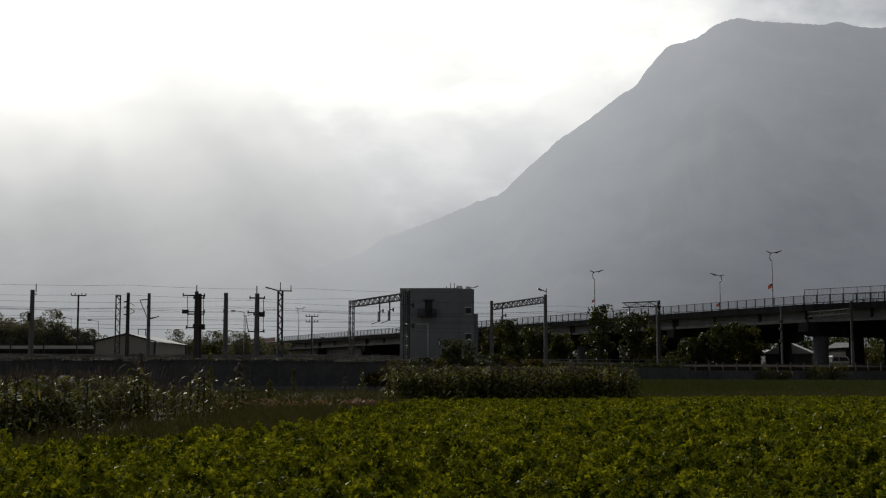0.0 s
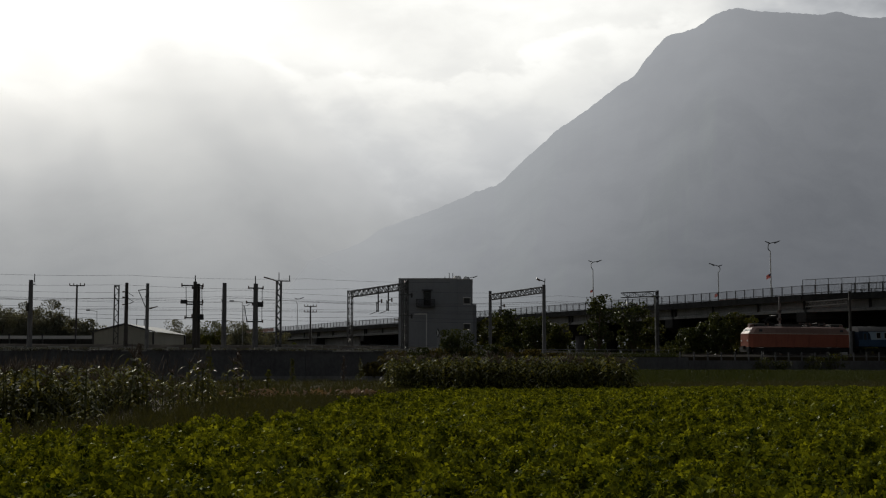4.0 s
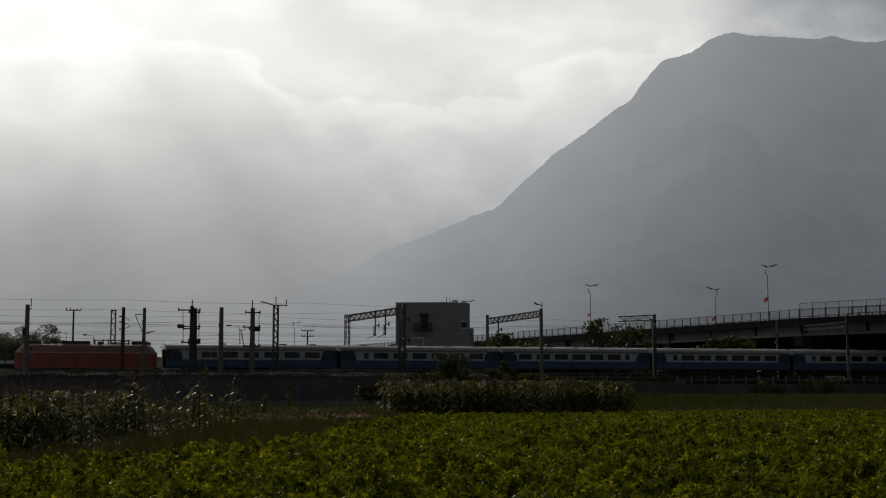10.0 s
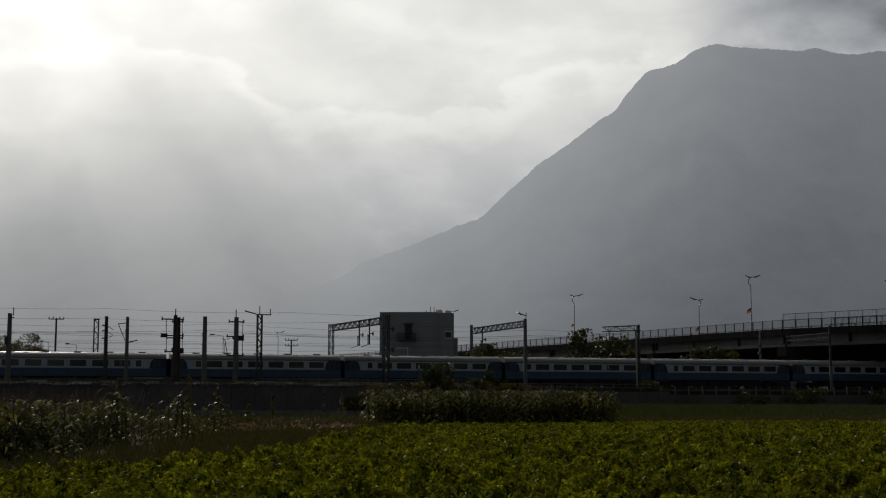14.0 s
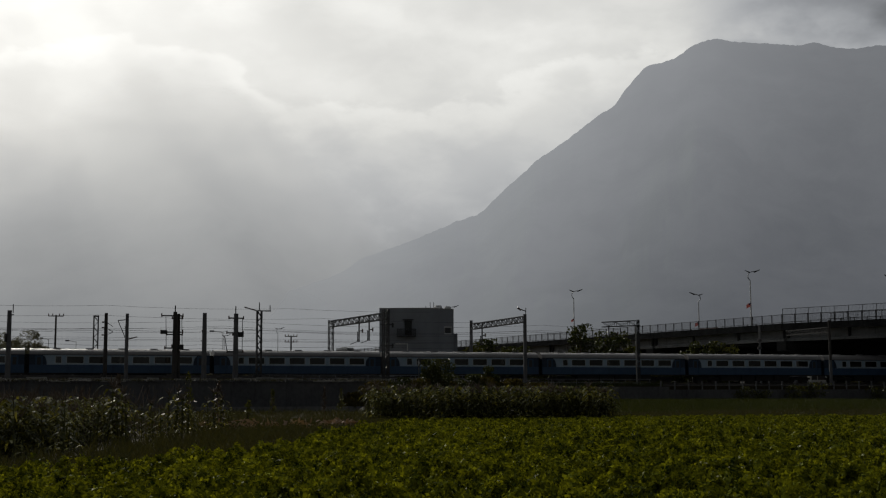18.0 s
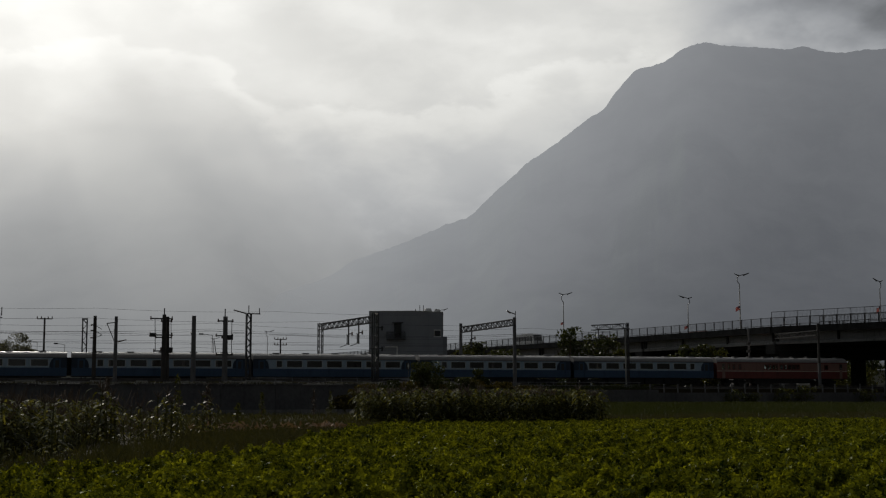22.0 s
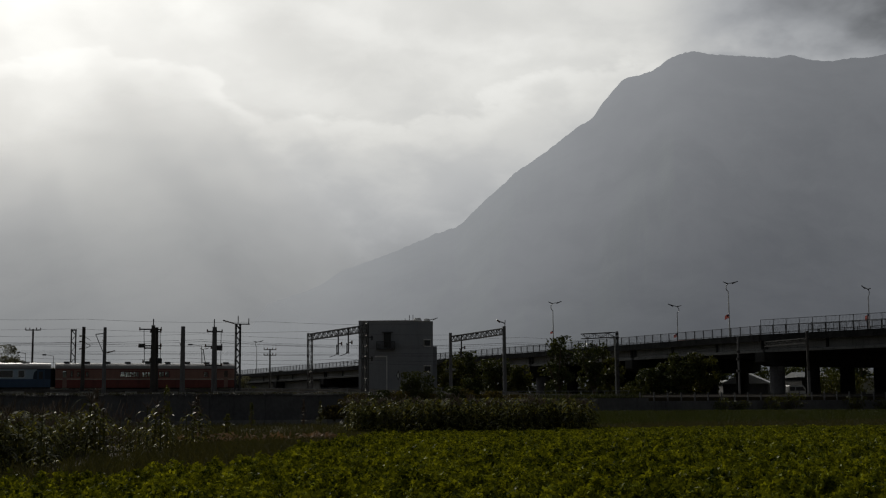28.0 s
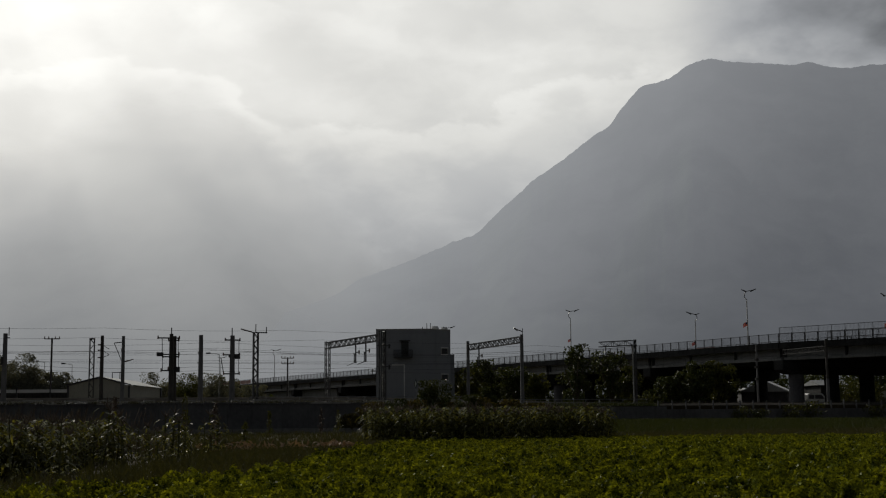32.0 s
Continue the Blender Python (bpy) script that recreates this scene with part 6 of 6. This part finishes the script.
def coach(m, flip=False):
    """Blue passenger coach, 20 m over couplings; x runs along it, z up from the rail."""
    t = thing("passenger_coach", m, "two-tone blue passenger coach with a brown-grey roof, on rails", "train coach", "coaches of the train")
    L = 19.5
    big = [(3.95 + 2.36 * i, 5.7 + 2.36 * i, 2.15, 2.85) for i in range(6)]
    holes = [(2.75, 3.35, 2.15, 2.85), *big]
    doors = [(0.62, 1.42), (L - 1.42, L - 0.62)]
    if flip:
        holes = [(L - b, L - a, c, d) for a, b, c, d in holes]
    side_band(t, "lower_side", M["car_blue"], 0.0, L, 1.06, 1.95, [(a, b, 1.06, 1.95) for a, b in doors])
    side_band(t, "upper_side", M["car_light"], 1.46, L - 1.46, 1.952, 3.0, holes, "pale blue window band")
    for e0, e1 in ((0.0, 1.46), (L - 1.46, L)):
        side_band(t, "end_side", M["car_navy"], e0, e1, 1.952, 3.0, [(a, b, 1.952, 2.95) for a, b in doors if e0 <= a < e1], "dark blue end panel")
    # dark curve that runs into the pale band
    for s in (-1, 1):
        y = s * (HALF + 0.006)
        for e, k in ((1.46, 1), (L - 1.46, -1)):
            pts = [(e, 1.955)] + [(e + k * 0.38 * math.cos(q * math.pi / 12), 1.955 + 0.95 * math.sin(q * math.pi / 12)) for q in range(7)]
            g = Geo().face(*[(px_, y, pz) for px_, pz in pts]).face(*[(px_, y - s * 0.004, pz) for px_, pz in reversed(pts)])
            part("livery_curve", g, M["car_navy"], t)
    for s in (-1, 1):
        for a, b in doors:
            lo, hi = sorted((s * (HALF - 0.12), s * (HALF - 0.06)))
            d = part("door", Geo().box(a, lo, 1.06, b, hi, 2.95), M["car_blue"], t, "recessed blue folding door")
            o = s * (HALF - 0.055)
            part("door_window", Geo().box(a + 0.2, o - 0.006, 1.95, b - 0.2, o + 0.006, 2.75), M["trim"], d)
    panes(t, holes)
    part("roof", Geo().sweep(ROOF, 0.0, L), M["car_roof"], t, "brown-grey curved roof")
    part("gutter", Geo().box(0.0, -HALF - 0.03, 3.0, L, -HALF + 0.02, 3.06).box(0.0, HALF - 0.02, 3.0, L, HALF + 0.03, 3.06), M["car_navy"], t)
    part("floor", Geo().box(0.05, -HALF + 0.07, 0.98, L - 0.05, HALF - 0.07, 1.1), M["black"], t)
    for x in (0.0, L):
        part("end_wall", Geo().box(x - 0.04 if x else 0.002, -HALF + 0.065, 1.1, x if x else 0.045, HALF - 0.065, 2.99), M["car_navy"], t)
    part("gangway", Geo().box(-0.3, -0.5, 1.1, 0.0, 0.5, 3.1), M["black"], t, "black gangway bellows")
    part("gangway", Geo().box(L, -0.5, 1.1, L + 0.2, 0.5, 3.1), M["black"], t, "black gangway bellows")
    for x, w, z in ((4.7, 2.9, 0.3), (7.75, 1.9, 0.22), (9.8, 2.6, 0.3), (12.55, 2.2, 0.25)):
        part("equipment_box", Geo().box(x, -1.2, z, x + w, 0.9, 0.98, 0.06), M["black"], t)
    for x in (3.0, L - 3.0):
        bogie(t, x)
    seats(t, 4.0, L - 3.2)
    for i in range(5):
        part("roof_vent", Geo().box(2.5 + i * 3.5, -0.35, 3.72, 3.3 + i * 3.5, 0.35, 3.82, 0.08), M["car_roof"], t)
    return t


def locomotive(m):
    """Electric locomotive, 16 m; its front looks to -x."""
    t = thing("locomotive", m, "orange electric locomotive with a warm grey upper half", "locomotive")
    L = 15.7
    low_z, belt, top = 0.92, 2.62, 3.42
    plan = [(0.25, -1.0), (0.7, -HALF), (L - 0.7, -HALF), (L - 0.25, -1.0), (L - 0.25, 1.0), (L - 0.7, HALF), (0.7, HALF), (0.25, 1.0)]
    part("lower_body", Geo().prism(plan, low_z, belt), M["orange"], t, "orange lower body")
    g = Geo()
    up = [(0.95, -0.85), (1.35, -1.28), (L - 1.35, -1.28), (L - 0.95, -0.85), (L - 0.95, 0.85), (L - 1.35, 1.28), (1.35, 1.28), (0.95, 0.85)]
    n = len(plan)
    for i in range(n):
        j = (i + 1) % n
        g.face((*plan[i], belt + 0.002), (*plan[j], belt + 0.002), (*up[j], top), (*up[i], top))
    crown = [(x + (0.35 if x < 5 else -0.35), y * 0.72) for x, y in up]
    for i in range(n):
        j = (i + 1) % n
        g.face((*up[i], top), (*up[j], top), (*crown[j], top + 0.16), (*crown[i], top + 0.16))
    g.face(*[(*p, top + 0.16) for p in crown])
    top += 0.13
    part("upper_body", g, M["loco_grey"], t, "warm grey upper body")
    part("stripe", Geo().prism([(x + (0.012 if x > 5 else -0.012), y * 1.012) for x, y in plan], belt - 0.02, belt + 0.04), M["stripe"], t, "thin pale stripe")
    for s in (-1, 1):
        for a in (0.0, L):
            k = 1 if a == 0 else -1
            base = a + k * 0.55
            pts = [(base - k * 0.02, s * 0.12, 2.62), (base - k * 0.02, s * 0.95, 2.62), (base + k * 0.3, s * 0.83, 3.25), (base + k * 0.3, s * 0.12, 3.25)]
            pts = [(x - k * 0.16, y, z) for x, y, z in pts]
            gg = Geo().face(*pts).face(*reversed([(x + k * 0.03, y, z) for x, y, z in pts]))
            part("windscreen", gg, M["trim"], t, "dark cab windscreen")
            q = [(a + k * 1.5, s * (HALF - 0.02 + 0.01), 2.62), (a + k * 2.1, s * (HALF - 0.01), 2.62), (a + k * 2.1, s * 1.325, 3.2), (a + k * 1.65, s * 1.325, 3.2)]
            part("cab_window", Geo().face(*q).face(*reversed([(x, y - s * 0.02, z) for x, y, z in q])), M["trim"], t, "dark cab side window")
            part("cab_door", Geo().box(a + k * 2.35 - 0.3, s * (HALF + 0.008) - 0.006, 1.0, a + k * 2.35 + 0.3, s * (HALF + 0.008) + 0.006, 2.4), M["orange"], t)
            part("headlight", Geo().rod((a + k * 0.3, s * 0.75, 1.75), (a + k * 0.2, s * 0.75, 1.75), 0.13, n=10), M["white"], t)
        for i in range(5):
            x = 4.0 + i * 1.6
            gv = Geo()
            for j in range(5):
                gv.box(x, s * 1.36 - 0.02, 2.62 + j * 0.12, x + 1.2, s * 1.36 + 0.02, 2.68 + j * 0.12)
            part("grille", gv, M["loco_grey"], t)
    for a in (0.0, L):
        k = 1 if a == 0 else -1
        part("top_light", Geo().box(min(a + k * 0.9, a + k * 1.5), -0.35, top, max(a + k * 0.9, a + k * 1.5), 0.35, top + 0.3, 0.08), M["loco_grey"], t)
        part("cab_cooler", Geo().box(min(a + k * 1.7, a + k * 3.0), -0.7, top, max(a + k * 1.7, a + k * 3.0), 0.7, top + 0.32, 0.1), M["dark_steel"], t)
        part("snow_plough", Geo().box(min(a + k * 0.15, a + k * 0.5), -1.2, 0.3, max(a + k * 0.15, a + k * 0.5), 1.2, 0.94, 0.05), M["black"], t)
        part("buffer_beam", Geo().box(min(a - k * 0.1, a + k * 0.3), -0.25, 0.75, max(a - k * 0.1, a + k * 0.3), 0.25, 1.05), M["black"], t, "coupler")
    part("resistor_box", Geo().box(5.2, -0.9, top, 8.2, 0.9, top + 0.38, 0.08), M["dark_steel"], t)
    part("bus_bar", Geo().rod((8.5, 0.4, top + 0.5), (12.6, 0.4, top + 0.5), 0.045), M["dark_steel"], t, "copper-brown bus bar")
    for x in (8.7, 9.6, 10.2, 12.4):
        part("roof_insulator", Geo().rod((x, 0.4, top), (x, 0.4, top + 0.62), 0.11, 0.07, 8), M["insulator"], t)
    part("roof_box", Geo().box(9.0, -0.8, top, 9.5, 0.2, top + 0.34, 0.05), M["dark_steel"], t)
    for a in (1.2, L - 3.0):
        part("cooler_cover", Geo().box(a, -0.62, top + 0.322, a + 1.8, 0.62, top + 0.42, 0.12), M["cap"], t, "pale cooler cover")
    for x in (4.0, 11.6):
        part("roof_insulator", Geo().rod((x, 0.4, top), (x, 0.4, top + 0.5), 0.09, n=8), M["insulator"], t)
    # raised front pantograph, folded rear one
    pan = part("pantograph", Geo().box(3.2, -0.6, top + 0.1, 4.8, 0.6, top + 0.18), M["dark_steel"], t, "raised pantograph")
    for y in (-0.45, 0.45):
        part("lower_arm", Geo().rod((4.8, y, top + 0.18), (3.1, y * 0.7, top + 0.85), 0.035), M["dark_steel"], pan)
        part("upper_arm", Geo().rod((3.1, y * 0.7, top + 0.85), (4.5, y * 0.9, 5.0), 0.03), M["dark_steel"], pan)
    part("contact_strip", Geo().rod((4.5, -0.8, 5.04), (4.5, 0.8, 5.04), 0.04), M["dark_steel"], pan)
    pan = part("pantograph", Geo().box(10.4, -0.6, top + 0.1, 12.4, 0.6, top + 0.18), M["dark_steel"], t, "folded pantograph")
    for y in (-0.45, 0.45):
        part("lower_arm", Geo().rod((10.4, y, top + 0.2), (12.4, y * 0.7, top + 0.45), 0.035), M["dark_steel"], pan)
    part("contact_strip", Geo().rod((10.6, -0.8, top + 0.5), (10.6, 0.8, top + 0.5), 0.04), M["dark_steel"], pan)
    for x in (3.2, L - 3.2):
        bogie(t, x)
    part("battery_box", Geo().box(5.0, -1.2, 0.15, 10.7, 1.2, 0.818, 0.06), M["black"], t)
    for x in (0.9, L - 5.0):
        part("side_skirt", Geo().box(x, -1.18, 0.3, x + 4.1, -1.1, 0.818), M["black"], t)
    return t


def tail_coach(m):
    """Brick-red coach with a cream stripe at the train's end."""
    t = thing("tail_coach", m, "brick-red coach with a cream stripe and dark roof vents", "train coach", "coaches of the train")
    L = 19.6
    holes = [(1.6, 1.85, 2.2, 2.85), (2.3, 2.6, 2.2, 2.75), (3.2, 3.5, 2.2, 2.75)]
    holes += [(6.95 + 0.42 * i, 7.27 + 0.42 * i, 2.2, 2.78) for i in range(5)]
    holes += [(9.3 + 0.62 * i, 9.78 + 0.62 * i, 2.2, 2.78) for i in range(5)]
    holes += [(16.1, 16.6, 2.2, 2.75)]
    doors = [(0.75, 1.2), (L - 1.2, L - 0.75)]
    side_band(t, "lower_side", M["brick_red"], 0, L, 1.0, 1.9, [(a, b, 1.0, 1.9) for a, b in doors])
    side_band(t, "stripe", M["stripe"], 0, L, 1.902, 1.978, [(a, b, 1.902, 1.978) for a, b in doors], "thin cream stripe")
    side_band(t, "upper_side", M["brown_red"], 0, L, 1.98, 3.0, holes + [(a, b, 1.98, 2.9) for a, b in doors])
    panes(t, holes, "clear", "brick_red")
    for s in (-1, 1):
        for a, b in doors:
            lo, hi = sorted((s * (HALF - 0.1), s * (HALF - 0.05)))
            d = part("door", Geo().box(a, lo, 1.0, b, hi, 2.15), M["loco_grey"], t, "pale grey door")
            part("door_window", Geo().box(a, (lo + hi) / 2 - 0.008, 2.17, b, (lo + hi) / 2 + 0.008, 2.88), M["clear"], d)
    part("roof", Geo().sweep(ROOF, 0, L), M["car_roof"], t, "dull grey-brown roof")
    part("gutter", Geo().box(0, -HALF - 0.03, 2.97, L, -HALF + 0.02, 3.08).box(0, HALF - 0.02, 2.97, L, HALF + 0.03, 3.08), M["brick_red"], t)
    part("floor", Geo().box(0.05, -HALF + 0.07, 0.95, L - 0.05, HALF - 0.07, 1.08), M["black"], t)
    for x in (0.0, L):
        part("end_wall", Geo().box(x - 0.06 if x else 0.003, -HALF + 0.065, 1.08, x - 0.003 if x else 0.06, HALF - 0.065, 2.99), M["brick_red"], t)
    part("gangway", Geo().box(-0.3, -0.5, 1.1, 0, 0.5, 3.1), M["black"], t)
    part("coupler", Geo().box(L, -0.15, 0.75, L + 0.35, 0.15, 1.0), M["black"], t)
    for i in range(9):
        x = 0.9 + i * 2.2
        part("roof_vent", Geo().box(x, -0.45, 3.7, x + 0.6, 0.45, 3.9, 0.1), M["dark_steel"], t)
    part("skirt", Geo().box(5.5, -1.25, 0.4, 14, 1.25, 0.95, 0.08), M["black"], t)
    for x in (3.0, L - 3.0):
        bogie(t, x)
    return t


# metres along the track of the coupling behind the locomotive, by seconds
RUN = [(0, 6.84), (3.5, 4.13), (5.5, 2.625), (7.5, 1.13), (9, 0.0), (10.5, -1.08), (12.5, -2.545), (14.5, -3.945), (16.5, -5.32), (18.5, -6.70), (20, -7.71), (21.5, -8.735), (23, -9.755), (24.5, -10.77), (27.5, -12.775), (29.3, -13.94), (32, -15.65)]

TRAIN = [(locomotive(rwm(0, 0, RAIL)), -16.1)]
first = coach(rwm(0, 0, RAIL))
mirror = coach(rwm(0, 0, RAIL), True)
for i in range(12):
    src = mirror if i in (2, 11) else first
    used = [o for o, _ in TRAIN]
    TRAIN.append((src if src not in used else copy_thing(src, rwm(0, 0, RAIL)), 20.0 * i + 0.3))
TRAIN.append((tail_coach(rwm(0, 0, RAIL)), 240.3))


# ---- minibus on the viaduct ----
def minibus():
    t = thing("minibus", vm(100, 4, DECK + 0.08), "white minibus with dark windows driving on the viaduct", "bus")
    # x runs along its length, front at -x
    prof = [(0.05, 0.35), (7.0, 0.35), (7.05, 2.6), (6.8, 2.75), (0.75, 2.75), (0.45, 2.6), (0.0, 1.3)]
    g = Geo()
    n = len(prof)
    g.v = [(x, -1.05, z) for x, z in prof] + [(x, 1.05, z) for x, z in prof]
    g.f = [(k, (k + 1) % n, n + (k + 1) % n, n + k) for k in range(n)] + [tuple(range(n - 1, -1, -1)), tuple(range(n, 2 * n))]
    part("body", g, M["white"], t)
    for s in (-1, 1):
        y = s * 1.056
        for i in range(5):
            x = 1.55 + i * 1.08
            part("side_window", Geo().box(x, y - 0.006, 1.45, x + 0.98, y + 0.006, 2.3), M["trim"], t)
        part("cab_window", Geo().face((0.45, y, 1.4), (1.4, y, 1.4), (1.4, y, 2.3), (0.72, y, 2.3)).face((0.72, y - s * 0.004, 2.3), (1.4, y - s * 0.004, 2.3), (1.4, y - s * 0.004, 1.4), (0.45, y - s * 0.004, 1.4)), M["trim"], t)
        for x in (1.3, 5.6):
            part("wheel", Geo().rod((x, s * 0.85, 0.4), (x, s * 1.07, 0.4), 0.4, n=14), M["rubber"], t)
    part("windscreen", Geo().face((-0.02, -0.9, 1.4), (-0.02, 0.9, 1.4), (0.4, 0.85, 2.5), (0.4, -0.85, 2.5)), M["trim"], t)
    part("roof_cooler", Geo().box(3.0, -0.6, 2.75, 4.8, 0.6, 2.9, 0.08), M["white"], t)
    return t


BUS = minibus()
# seconds, metres along the viaduct of its front
DRIVE = [(0, 577.0), (22, 88.7), (23, 65.6), (24, 44.0), (25, 23.5), (25.4, 15.3), (25.6, 11.2), (32, -120.0)]
BUS.scale = (0.96, 1, 1)


def motions():
    walk(BUS, [(t, vm(k, 9.0, DECK + 0.08)) for t, k in DRIVE])
    for ob, shift in TRAIN:
        walk(ob, [(t, rwm(20.0 * s + shift, 0, RAIL)) for t, s in RUN])


motions()
